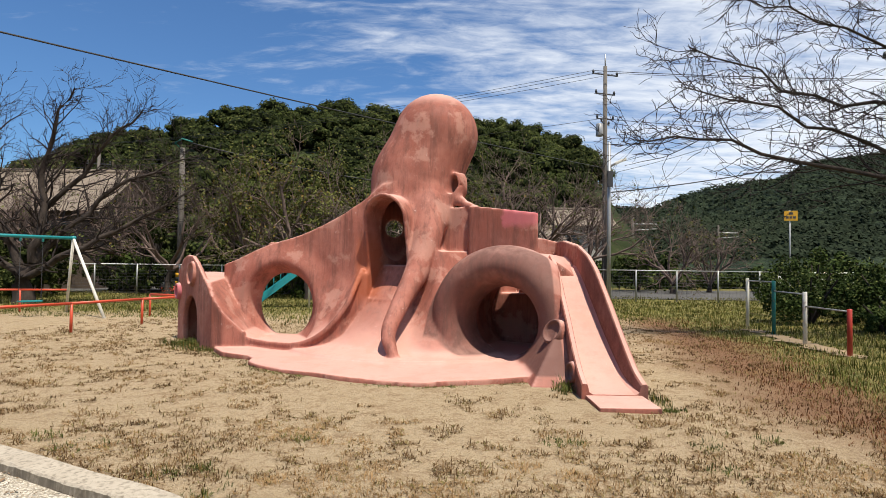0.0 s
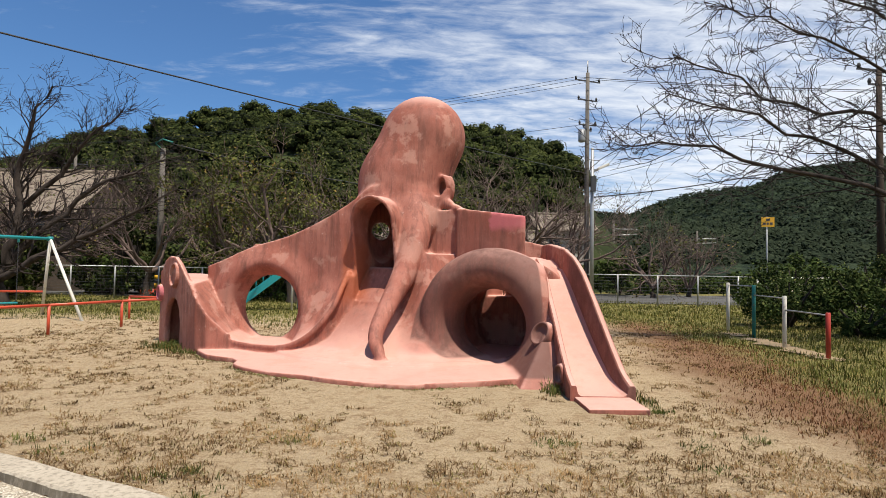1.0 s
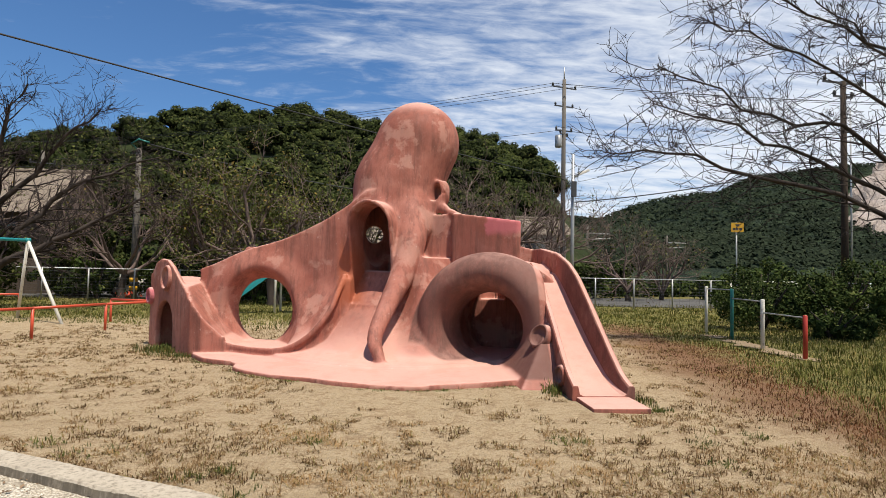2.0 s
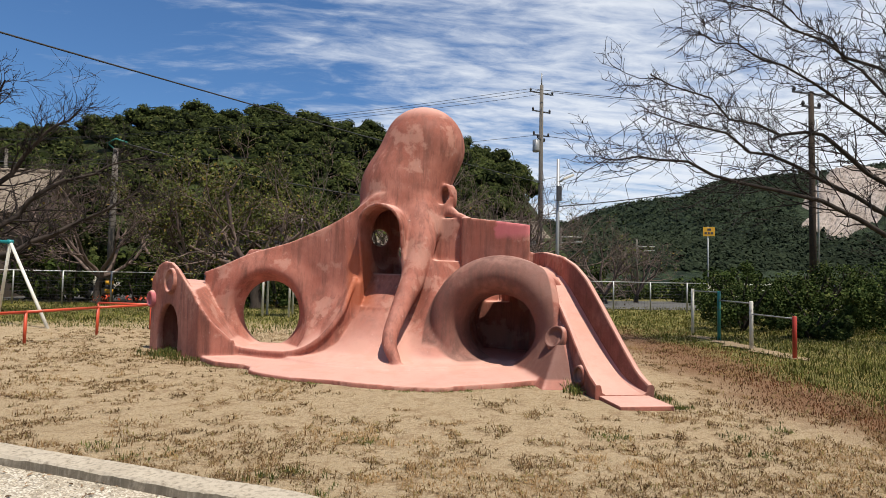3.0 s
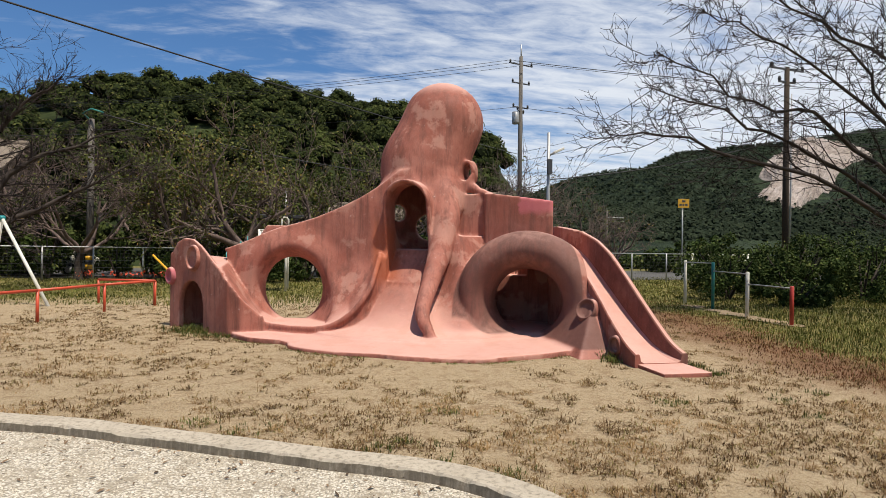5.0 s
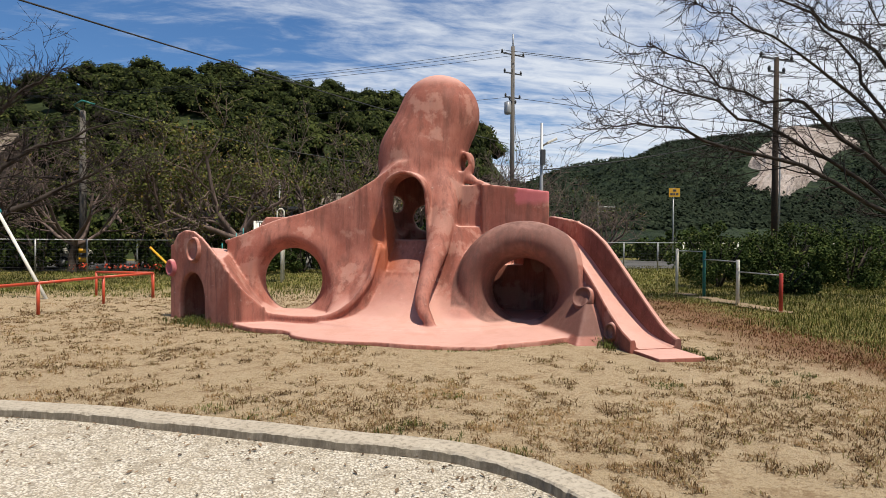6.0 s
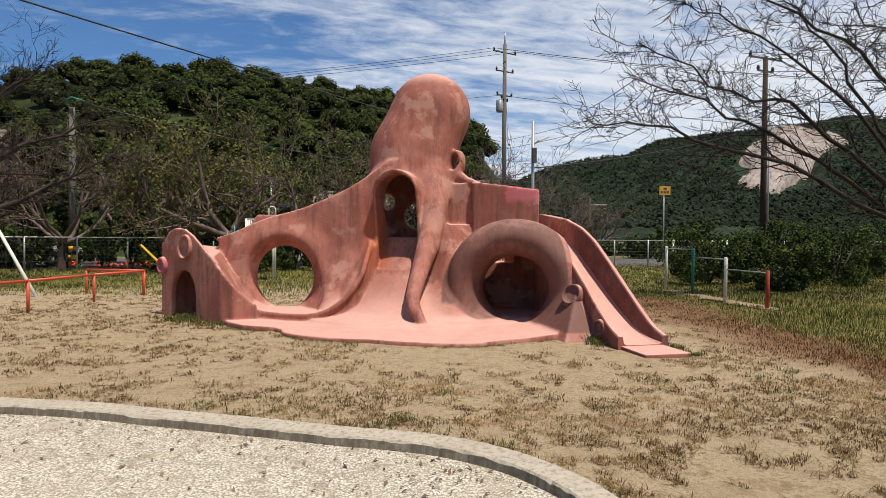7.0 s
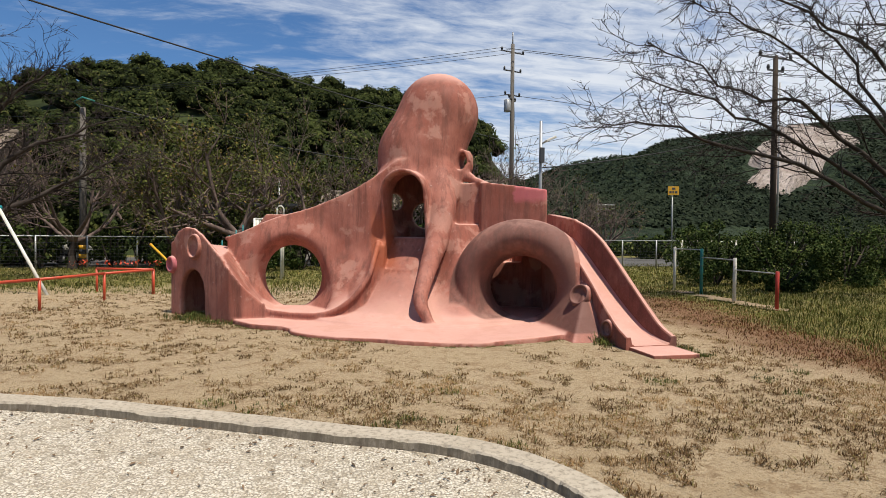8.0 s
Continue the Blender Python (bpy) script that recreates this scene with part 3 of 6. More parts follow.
        return np.maximum(reg, np.maximum(z - h - 0.05, h - 0.03 - z))
    f.add(upper_chute, ((-4.4, 10.8, 1.3), (-1.0, 12.1, 1.8)))

    # crawl hole through the plate
    cx, cy, tx, ty = -4.83, 11.07, 0.66, -0.75

    def crawl(x, y, z):
        u = (x - cx) * tx + (y - cy) * ty
        w = -(x - cx) * ty + (y - cy) * tx
        q = np.sqrt((u / 0.44) ** 2 + (np.maximum(z - 0.42, 0) / 0.46) ** 2) * 0.45 - 0.45
        return np.maximum(q, np.abs(w) - 0.22)
    f.sub(crawl, ((-5.5, 10.6, -0.2), (-4.3, 11.9, 1.0)), 0.0)

    # head: an egg that leans a little
    for a, b, ra, rb, k in (((-0.52, 10.98, 3.15), (-0.16, 10.98, 4.00), 0.80, 0.80, 0.0),
                            ((-0.54, 10.98, 3.15), (-0.66, 10.78, 2.25), 0.78, 0.75, 0.25),
                            ((-0.66, 10.78, 2.25), (-0.62, 10.85, 1.2), 0.75, 0.86, 0.2)):
        fn, bx = limb(a, b, ra, rb)
        f.add(fn, bx, k)

    # hood round the mouth
    px, py, ax_, ay_ = -1.00, 9.98, 0.88, -0.475

    def mouth_uw(x, y, z):
        u = (x - px) * ax_ + (y - py) * ay_ - 0.0
        w = (x - px) * ay_ - (y - py) * ax_ - 0.20 * (z - 2.3)
        return u, w

    def mouth_2d(x, y, z):
        u, w = mouth_uw(x, y, z)
        return np.sqrt(u ** 2 + np.maximum(z - 2.32, 0) ** 2 * 1.02) - 0.385, w

    def hood(x, y, z):
        d, w = mouth_2d(x, y, z)
        return np.maximum(np.maximum(d - 0.055, np.abs(w + 0.29) - 0.36), 1.25 - z)
    f.add(hood, ((-2.0, 9.5, 1.2), (-0.2, 11.2, 3.0)), 0.05)

    # arm beside the mouth, ending in a pointed tip
    fn, bx = strand([((-0.32, 10.42, 2.80), 0.32), ((-0.27, 10.12, 2.20), 0.29), ((-0.40, 9.80, 1.52), 0.22), ((-0.66, 9.38, 0.94), 0.155), ((-0.84, 9.04, 0.47), 0.12), ((-0.755, 8.83, 0.18), 0.085), ((-0.69, 8.74, 0.085), 0.035)], 26)
    f.add(fn, bx, 0.07)
    # left lip of the mouth slope, low ridge
    fn, bx = strand([((-1.44, 10.22, 1.42), 0.045), ((-1.55, 9.98, 1.06), 0.05), ((-1.684, 9.83, 0.745), 0.05), ((-2.0, 9.75, 0.37), 0.05), ((-2.385, 9.76, 0.175), 0.045), ((-2.9, 9.92, 0.15), 0.04), ((-3.46, 10.18, 0.2), 0.04)], 26)
    f.add(fn, bx, 0.05)

    # eye: a raised loop, and the brow that runs on to the parapet
    ex, ey, ez = 0.27, 10.44, 2.98
    sx, sy = 0.72, -0.69

    def eye(x, y, z):
        u = (x - ex) * sx + (y - ey) * sy
        w = -(x - ex) * sy + (y - ey) * sx
        q = np.sqrt((u / 0.50) ** 2 + (z - ez) ** 2) - 0.20
        return (np.sqrt(np.maximum(np.abs(q) - 0.015, 0) ** 2 + np.maximum(np.abs(w) - 0.10, 0) ** 2) - 0.028) * 0.8
    f.add(eye, ((-0.1, 10.1, 2.7), (0.5, 10.8, 3.3)), 0.06)
    brow = [((0.22, 10.38, 2.80), 0.10), ((0.33, 10.26, 2.66), 0.07), ((0.45, 10.12, 2.585), 0.05), ((0.58, 10.0, 2.545), 0.04)]
    for (a, ra), (b, rb) in zip(brow[:-1], brow[1:]):
        fn, bx = limb(a, b, ra, rb)
        f.add(fn, bx, 0.08)
    fn, bx = limb((0.10, 10.42, 2.85), (0.0, 10.24, 2.3), 0.15, 0.10)
    f.add(fn, bx, 0.15)

    def eye_bore(x, y, z):
        u = (x - ex) * sx + (y - ey) * sy
        w = -(x - ex) * sy + (y - ey) * sx
        return np.maximum(np.sqrt((u / 0.50) ** 2 + (z - ez) ** 2) - 0.165, np.abs(w) - 0.35)
    f.sub(eye_bore, ((-0.2, 10.0, 2.7), (0.6, 11.0, 3.3)), 0.02)

    # recessed panel and parapet of the upper deck
    def panel(x, y, z):
        d = plan_distance(x, y, [(-0.1, 10.36), (0.16, 10.24), (0.56, 10.08)]) - 0.05
        return np.maximum(d, np.maximum(z - 2.56, 1.5 - z))
    f.add(panel, ((-0.2, 9.9, 1.5), (0.7, 10.5, 2.6)))

    def parapet(x, y, z):
        d = plan_distance(x, y, [(0.50, 9.98), (0.80, 9.80), (1.15, 9.60), (1.50, 9.44), (1.56, 9.9)]) - 0.06
        top = 2.565 - 0.16 * np.clip((x - 0.5) / 1.05, 0, 1)
        return np.maximum(d, np.maximum(z - top, 1.2 - z))
    f.add(parapet, ((0.3, 9.3, 1.2), (1.7, 10.0, 2.7)), 0.02)

    def deck(x, y, z):
        d = polygon(x, y, [(-0.3, 10.3), (0.55, 9.98), (1.55, 9.5), (1.75, 10.0), (2.42, 10.2), (2.42, 11.75), (-0.3, 11.75)])
        return np.maximum(d, np.maximum(z - 1.55, 1.40 - z))
    f.add(deck, ((-0.4, 9.3, 1.3), (2.5, 11.8, 1.6)))

    def rear_wall(x, y, z):
        d = plan_distance(x, y, [(2.36, 10.2), (2.36, 11.7), (0.2, 11.75)]) - 0.06
        top = np.interp(x, [0.0, 1.8, 2.4], [2.3, 2.15, 2.02]).astype(np.float32)
        top = np.minimum(top, 1.93 + 0.12 * (y - 10.2))
        return np.maximum(d, np.maximum(z - top, -0.1 - z))
    f.add(rear_wall, ((0.0, 10.1, -0.1), (2.5, 11.9, 2.4)))

    # right arm: a thick rolled ring round the cave, running out to a foot beside the chute
    rx, ry, rz = 1.0, 9.17, 0.65
    rnx, rny = -0.469, -0.883

    def ring_uw(x, y, z):
        w = (x - rx) * rnx + (y - ry) * rny
        u = -(x - rx) * rny + (y - ry) * rnx
        return u, w

    def roll(x, y, z):
        u, w = ring_uw(x, y, z)
        q = np.sqrt((u / 1.02) ** 2 + (z - rz) ** 2) - 0.895
        return np.sqrt(q ** 2 + (w * 0.66) ** 2) - 0.315
    f.add(roll, ((-0.6, 8.0, -0.1), (2.4, 10.4, 1.95)), 0.03)

    def cave_shell(x, y, z):
        u, w = ring_uw(x, y, z)
        q = np.sqrt(u ** 2 + (z - rz) ** 2) - 1.12
        return np.maximum(np.maximum(q, w - 0.02), -2.0 - w)
    f.add(cave_shell, ((-0.3, 9.0, -0.1), (2.4, 11.4, 1.75)), 0.10)

    def fin(x, y, z):
        side = -0.833 * (x - 1.20) + 0.003 * (y - 9.15) + 0.553 * (z - 0.05)
        nose = (7.38 + 0.86 * z - y) * 0.75
        return np.maximum(np.maximum(side, nose), np.maximum(y - 9.4, x - 1.86))
    f.add(fin, ((0.9, 7.3, -0.1), (1.9, 9.5, 1.7)), 0.07)

    def cave(x, y, z):
        u, w = ring_uw(x, y, z)
        r = 0.555 + 0.30 * np.clip((-w - 0.25) / 0.4, 0, 1)
        d = np.sqrt((u / 1.08) ** 2 + (z - rz) ** 2) - r
        return np.maximum(np.maximum(np.maximum(d, w - 1.2), -1.66 - w), 0.10 - z)
    f.sub(cave, ((-0.2, 7.9, 0.0), (2.3, 11.2, 1.7)), 0.04)

    # trim what reaches past the chute
    def past(x, y, z):
        return np.maximum(1.67 + 0.05 * (y - 7) - x, y - 9.6) + 0 * z
    f.sub(past, ((1.6, 6.9, -0.2), (2.6, 9.6, 1.5)), 0.0)

    # well from the deck into the cave, unseen, cut to let a sunlit patch in
    def well(x, y, z):
        return np.maximum(np.sqrt((x - 1.36) ** 2 + (y - 10.93) ** 2) - 0.25, np.maximum(1.02 - z, z - 2.0))
    f.sub(well, ((1.0, 10.6, 0.9), (1.7, 11.3, 2.0)), 0.02)

    # hollow head: mouth passage, room, and openings at the back
    def passage(x, y, z):
        d, w = mouth_2d(x, y, z)
        floor = np.where(w > -0.85, np.minimum(skirt(x, y) + 0.01, 1.52), 1.52)
        return np.maximum(np.maximum(d, np.abs(w + 0.3) - 0.95), np.maximum(0.6, floor) - z)
    f.sub(passage, ((-2.2, 9.2, 1.1), (0.1, 11.4, 3.0)), 0.02)
    fn, bx = limb((-0.6, 10.85, 2.12), (-0.55, 10.95, 2.75), 0.62, 0.60)
    f.sub(lambda x, y, z: np.maximum(fn(x, y, z), 1.52 - z), bx, 0.03)
    for cxx, cyy, czz, rr, dx, dy in ((-0.28, 11.6, 1.98, 0.27, 0.32, 0.947), (-0.98, 11.5, 2.25, 0.17, -0.05, 1.0)):
        def window(x, y, z, cxx=cxx, cyy=cyy, czz=czz, rr=rr, dx=dx, dy=dy):
            u = (x - cxx) * dy - (y - cyy) * dx
            w = (x - cxx) * dx + (y - cyy) * dy
            return np.maximum(np.sqrt(u ** 2 + (z - czz) ** 2) - rr, np.abs(w) - 0.6)
        f.sub(window, ((cxx - 0.7, cyy - 0.7, czz - 0.5), (cxx + 0.7, cyy + 0.7, czz + 0.5)), 0.03)
    return f


def chute_mesh():
    """The straight slide at the right arm: floor between two side walls, solid to the ground."""
    bm = bmesh.new()
    ys = np.concatenate([np.linspace(6.70, 9.9, 46), [10.3]])
    top = np.interp(ys, [6.70, 7.0, 7.4, 7.8, 8.15, 8.8, 9.3, 9.7, 10.0, 10.3], [0.165, 0.26, 0.52, 0.80, 1.05, 1.49, 1.72, 1.83, 1.89, 1.935])
    flo = np.interp(ys, [6.70, 6.9, 7.15, 7.4, 7.8, 8.15, 8.8, 9.2, 9.6, 9.9, 10.3], [0.045, 0.055, 0.09, 0.16, 0.35, 0.54, 0.92, 1.16, 1.38, 1.50, 1.556])
    for s in range(2):
        top[1:-1] = 0.25 * top[:-2] + 0.5 * top[1:-1] + 0.25 * top[2:]
        flo[1:-1] = 0.25 * flo[:-2] + 0.5 * flo[1:-1] + 0.25 * flo[2:]
    rows = []
    for y, t, h in zip(ys, top, flo):
        xl = 1.70 + 0.055 * (y - 6.7)
        xr = 2.315 + 0.0 * y
        t_l = (t - 0.05 * min(1, max(0, (y - 7.0) / 0.6)) - 0.06 * min(1, max(0, (y - 7.8) / 0.6))) if y < 9.75 else max(h + 0.02, t - 0.11 - (y - 9.75) * 1.5)
        ring = [(xl - 0.075, y, -0.1), (xl - 0.075, y, t_l - 0.02), (xl - 0.06, y, t_l), (xl - 0.01, y, t_l), (xl, y, t_l - 0.02), (xl + 0.015, y, h + 0.025), (xl + 0.06, y, h),
                (xr - 0.06, y, h), (xr - 0.015, y, h + 0.025), (xr, y, t - 0.02), (xr + 0.015, y, t), (xr + 0.065, y, t), (xr + 0.085, y, t - 0.02), (xr + 0.085, y, -0.1)]
        rows.append([bm.verts.new(p) for p in ring])
    for r0, r1 in zip(rows[:-1], rows[1:]):
        for k in range(len(r0)):
            k2 = (k + 1) % len(r0)
            bm.faces.new((r0[k], r0[k2], r1[k2], r1[k]))
    bm.faces.new(rows[0])
    bm.faces.new(rows[-1][::-1])
    return bm


def cup_mesh(ro, ri, depth, wall_sides=32):
    """A sucker: a rolled ring with a dished floor, facing -y, round the origin."""
    prof = [(ro + 0.02, 0.03), (ro, -depth * 0.6), (ro - 0.015, -depth), (ri + 0.015, -depth), (ri, -depth * 0.7), (ri * 0.97, -0.012), (ri * 0.5, -0.004), (0.001, 0.0)]
    bm = bmesh.new()
    rings = []
    for r, y in prof:
        rings.append([bm.verts.new((r * math.cos(a), y, r * math.sin(a))) for a in np.arange(wall_sides) * 2 * math.pi / wall_sides])
    for a, b in zip(rings[:-1], rings[1:]):
        for k in range(wall_sides):
            bm.faces.new((a[k], a[(k + 1) % wall_sides], b[(k + 1) % wall_sides], b[k]))
    return bm


octopus = thing("octopus_slide", "weathered salmon-pink concrete octopus sculpture with slides and crawl holes", "playground slide")
field = octopus_body()
ov, of = field.skin()
ends, away = of.ravel(), np.roll(of, -1, 1).ravel()
share = np.bincount(ends, minlength=len(ov)) + np.bincount(away, minlength=len(ov))
for step in (0.5, -0.52, 0.5, -0.52):          # evens out the skin without shrinking it
    mean = np.stack([np.bincount(ends, ov[away, m], len(ov)) + np.bincount(away, ov[ends, m], len(ov)) for m in range(3)], 1) / share[:, None]
    ov = ov + step * (mean - ov)
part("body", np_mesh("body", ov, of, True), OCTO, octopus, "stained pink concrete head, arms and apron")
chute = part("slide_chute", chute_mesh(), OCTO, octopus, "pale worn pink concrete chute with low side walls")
lp = box_bm(1.675, 6.10, -0.06, 2.335, 6.72, 0.035)
part("landing_plate", lp, OCTO, octopus, "pale pink slab at the slide's foot", bevel=0.012)


def sucker(at, facing, ro, ri, depth, mat=None, seat=True):
    """A sucker set on the skin of the sculpture, found along its axis."""
    ob = part("sucker_ring", cup_mesh(ro, ri, depth), mat or OCTO, octopus, "raised round sucker ring", smooth=True)
    d = Vector(facing).normalized()
    at = Vector(at)
    if seat:
        for k in range(60):
            q = at + d * (0.45 - 0.015 * k)
            i = [int(round((q[m] - field.lo[m]) / field.step)) for m in range(3)]
            if all(0 <= i[m] < field.n[m] for m in range(3)) and field.d[i[0], i[1], i[2]] < 0:
                at = q
                g = Vector([float(field.d[tuple(i[n] + (2 if n == m else 0) for n in range(3))] - field.d[tuple(i[n] - (2 if n == m else 0) for n in range(3))]) for m in range(3)])
                if g.length > 1e-4 and g.normalized().dot(d) > 0.3:
                    d = g.normalized()
                break
    ob.matrix_basis = Matrix.Translation(at) @ (-d).to_track_quat("Y", "Z").to_matrix().to_4x4()


sucker((1.555, 8.0, 0.615), (-0.78, -0.46, 0.42), 0.178, 0.136, 0.06, None, False)
sucker((1.66, 7.24, 0.20), (-0.97, -0.25, 0.05), 0.13, 0.085, 0.07, None, False)
sucker((-4.79, 10.98, 1.31), (-0.68, -0.73, 0.0), 0.235, 0.185, 0.06)
sucker((-5.29, 11.64, 0.95), (-0.90, -0.44, 0.0), 0.16, 0.11, 0.05, PINK)

# ---------------- ground ----------------


def ground_height(x, y):
    """Nearly level yard with shallow unevenness."""
    return -0.012 + 0.012 * np.sin(x * 1.3 + 0.5) * np.cos(y * 1.1) + 0.006 * np.sin(3.1 * x + 1.7 * y)


def grid_mesh(name, xs, ys, fz):
    X, Y = np.meshgrid(xs, ys, indexing="ij")
    Z = fz(X, Y)
    v = np.stack([X, Y, Z], -1).reshape(-1, 3)
    nx, ny = len(xs), len(ys)
    i = (np.arange(nx - 1)[:, None] * ny + np.arange(ny - 1)[None, :]).ravel()
    return np_mesh(name, v, np.stack([i, i + ny, i + ny + 1, i + 1], 1), True)


g_xs = np.unique(np.concatenate([np.linspace(-1800, -40, 12), np.linspace(-40, 40, 41), np.linspace(-9, 9, 181), np.linspace(40, 1800, 12)]))
g_ys = np.unique(np.concatenate([np.linspace(-1800, -30, 10), np.linspace(-30, 60, 46), np.linspace(0, 13, 131), np.linspace(60, 2000, 14)]))
tagged(part("ground", grid_mesh("ground", g_xs, g_ys, ground_height), SAND, None), "pale sandy playground earth turning to grass at its edges", "ground", kind="structure")

# kerb that curves round the gravel, and the gravel bed inside it
kerb_line = smooth_path([(-9.4, 6.75), (-7, 5.85), (-5.04, 5.07), (-4.31, 4.79), (-3.57, 4.41), (-2.90, 4.07), (-2.285, 3.74), (-1.895, 3.56), (-1.54, 3.345), (-1.235, 3.03), (-1.06, 2.72), (-0.97, 2.45),
                         (-0.93, 2.1), (-0.95, 1.5), (-1.05, 0.4), (-1.25, -2.0), (-1.65, -6.0)], 220)


def kerb_mesh():
    rng = np.random.default_rng(5)
    d = np.gradient(kerb_line, axis=0)
    d /= np.linalg.norm(d, axis=1)[:, None]
    n = np.stack([-d[:, 1], d[:, 0]], 1)        # towards the sand
    bm = bmesh.new()
    rows = []
    for k, (p, q) in enumerate(zip(kerb_line, n)):
        j = rng.normal(0, 0.0014, 8)
        worn = max(0.0, 0.010 * math.sin(k * 0.61 + 2 * math.sin(k * 0.17)) + rng.normal(0, 0.004))
        prof = [(-0.112, -0.08), (-0.111 + j[0], 0.05), (-0.109 + j[1] + worn * 0.5, 0.106 + j[2] - worn), (-0.098 + worn, 0.118 + j[3] * 0.6 - worn * 0.3), (0.085, 0.121 + j[4] * 0.6), (0.100 + j[5], 0.108 + j[6]), (0.107, 0.05), (0.11, -0.08)]
        rows.append([bm.verts.new((p[0] + q[0] * a, p[1] + q[1] * a, z)) for a, z in prof])
    for a, b in zip(rows[:-1], rows[1:]):
        for k in range(7):
            bm.faces.new((a[k], a[k + 1], b[k + 1], b[k]))
    return bm


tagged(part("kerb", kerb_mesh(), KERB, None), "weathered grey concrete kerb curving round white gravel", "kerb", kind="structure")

gb = bmesh.new()
gb.faces.new([gb.verts.new((x, y, 0.045)) for x, y in kerb_line] + [gb.verts.new((x, y, 0.045)) for x, y in ((-14, -6), (-14, 9.4))])
bmesh.ops.triangulate(gb, faces=gb.faces[:])
tagged(part("gravel_bed", gb, GRAVEL, None), "bright white crushed gravel inside the kerb", "gravel", kind="structure")


def inside_gravel(x, y):
    kx = np.interp(y, kerb_line[::-1, 1], kerb_line[::-1, 0])
    return x < kx


def scatter_stones():
    """Loose chips on the gravel bed."""
    rng = np.random.default_rng(11)
    n = 22000
    x, y = rng.uniform(-6.5, -0.7, n), rng.uniform(1.2, 5.6, n)
    ok = inside_gravel(x + 0.12, y + 0.08)
    x, y = x[ok], y[ok]
    s = rng.uniform(0.003, 0.009, len(x))
    octa = np.array([(1, 0, 0), (0, 1, 0), (-1, 0, 0), (0, -1, 0), (0, 0, 0.8), (0, 0, -0.6)])
    f = np.array([(0, 1, 4), (1, 2, 4), (2, 3, 4), (3, 0, 4), (1, 0, 5), (2, 1, 5), (3, 2, 5), (0, 3, 5)])
    a = rng.uniform(0, 6.28, len(x))
    c, si = np.cos(a)[:, None], np.sin(a)[:, None]
    jit = octa[None] * rng.uniform(0.6, 1.3, (len(x), 6, 3))
    v = np.stack([jit[..., 0] * c - jit[..., 1] * si, jit[..., 0] * si + jit[..., 1] * c, jit[..., 2]], -1) * s[:, None, None]
    v += np.stack([x, y, np.full(len(x), 0.047)], -1)[:, None]
    ff = (f[None] + 6 * np.arange(len(x))[:, None, None]).reshape(-1, 3)
    return np_mesh("gravel_chips", v.reshape(-1, 3), ff)


kst = Mat("stone_chip", 0.9, 0, 0.2)
STONE = kst.base(kst.mix(kst.island(), (0.31, 0.26, 0.19), (0.66, 0.585, 0.475)))
tagged(part("gravel_chips", scatter_stones(), STONE, None), "loose white stone chips", "gravel", kind="stuff")

# ---------------- grass ----------------


def blades(rng, x, y, z, n_per, length, width, lean, spread, rise=1.0):
    """Grass blades round each tuft: bent two-piece blades."""
    n = len(x) * n_per
    bx = np.repeat(x, n_per) + rng.normal(0, 1, n) * np.repeat(np.broadcast_to(spread, x.shape), n_per)
    by = np.repeat(y, n_per) + rng.normal(0, 1, n) * np.repeat(np.broadcast_to(spread, x.shape), n_per)
    bz = np.repeat(np.broadcast_to(z, x.shape), n_per)
    L = np.repeat(np.broadcast_to(length, x.shape), n_per) * rng.uniform(0.5, 1.25, n)
    a = rng.uniform(0, 6.283, n)
    tilt = np.abs(rng.normal(0, lean, n)) + 0.08
    dx, dy = np.cos(a), np.sin(a)
    w = np.repeat(np.broadcast_to(width, x.shape), n_per) * rng.uniform(0.6, 1.3, n)
    base = np.stack([bx, by, bz], 1)
    side = np.stack([-dy, dx, np.zeros(n)], 1) * w[:, None]
    mid = base + np.stack([dx * np.sin(tilt) * L * 0.5, dy * np.sin(tilt) * L * 0.5, np.abs(np.cos(tilt)) * L * 0.55 * rise], 1)
    t2 = tilt * 1.9
    tip = mid + np.stack([dx * np.sin(t2) * L * 0.5, dy * np.sin(t2) * L * 0.5, np.cos(t2) * L * 0.5 * rise], 1)
    v = np.stack([base - side, base + side, mid + side * 0.8, mid - side * 0.8, tip], 1)
    i = 5 * np.arange(n)[:, None]
    f = np.concatenate([i + np.array([[0, 1, 2]]), i + np.array([[0, 2, 3]]), i + np.array([[3, 2, 4]])])
    return v.reshape(-1, 3), f


def lattice(x, y, s, seed):
    """Cheap smooth value noise."""
    h = lambda i, j: (np.sin(i * 127.1 + j * 311.7 + seed * 17.3) * 43758.5453) % 1.0
    xi, yi = np.floor(x / s), np.floor(y / s)
    fx, fy = x / s - xi, y / s - yi
    fx, fy = fx * fx * (3 - 2 * fx), fy * fy * (3 - 2 * fy)
    return (h(xi, yi) * (1 - fx) + h(xi + 1, yi) * fx) * (1 - fy) + (h(xi, yi + 1) * (1 - fx) + h(xi + 1, yi + 1) * fx) * fy


def sand_side(x, y):
    """Metres beyond the edge of the sand, to the right."""
    return x - (2.9 + 0.16 * y) + 1.3 * (lattice(x, y, 1.6, 3) - 0.5)


def on_apron(x, y, m=0.0):
    a = np.hypot(x + 0.3, y - 10.9) < apron_radius(np.arctan2(y - 10.9, x + 0.3)) + m
    b = (x > 1.6 - m) & (x < 2.42 + m) & (y > 6.08 - m) & (y < 12)
    c = (y > 11.7 + (x + 5.2) * -1.2 - m) & (x > -5.25 - m) & (x < 0) & (y < 12.2)
    return a | b | c


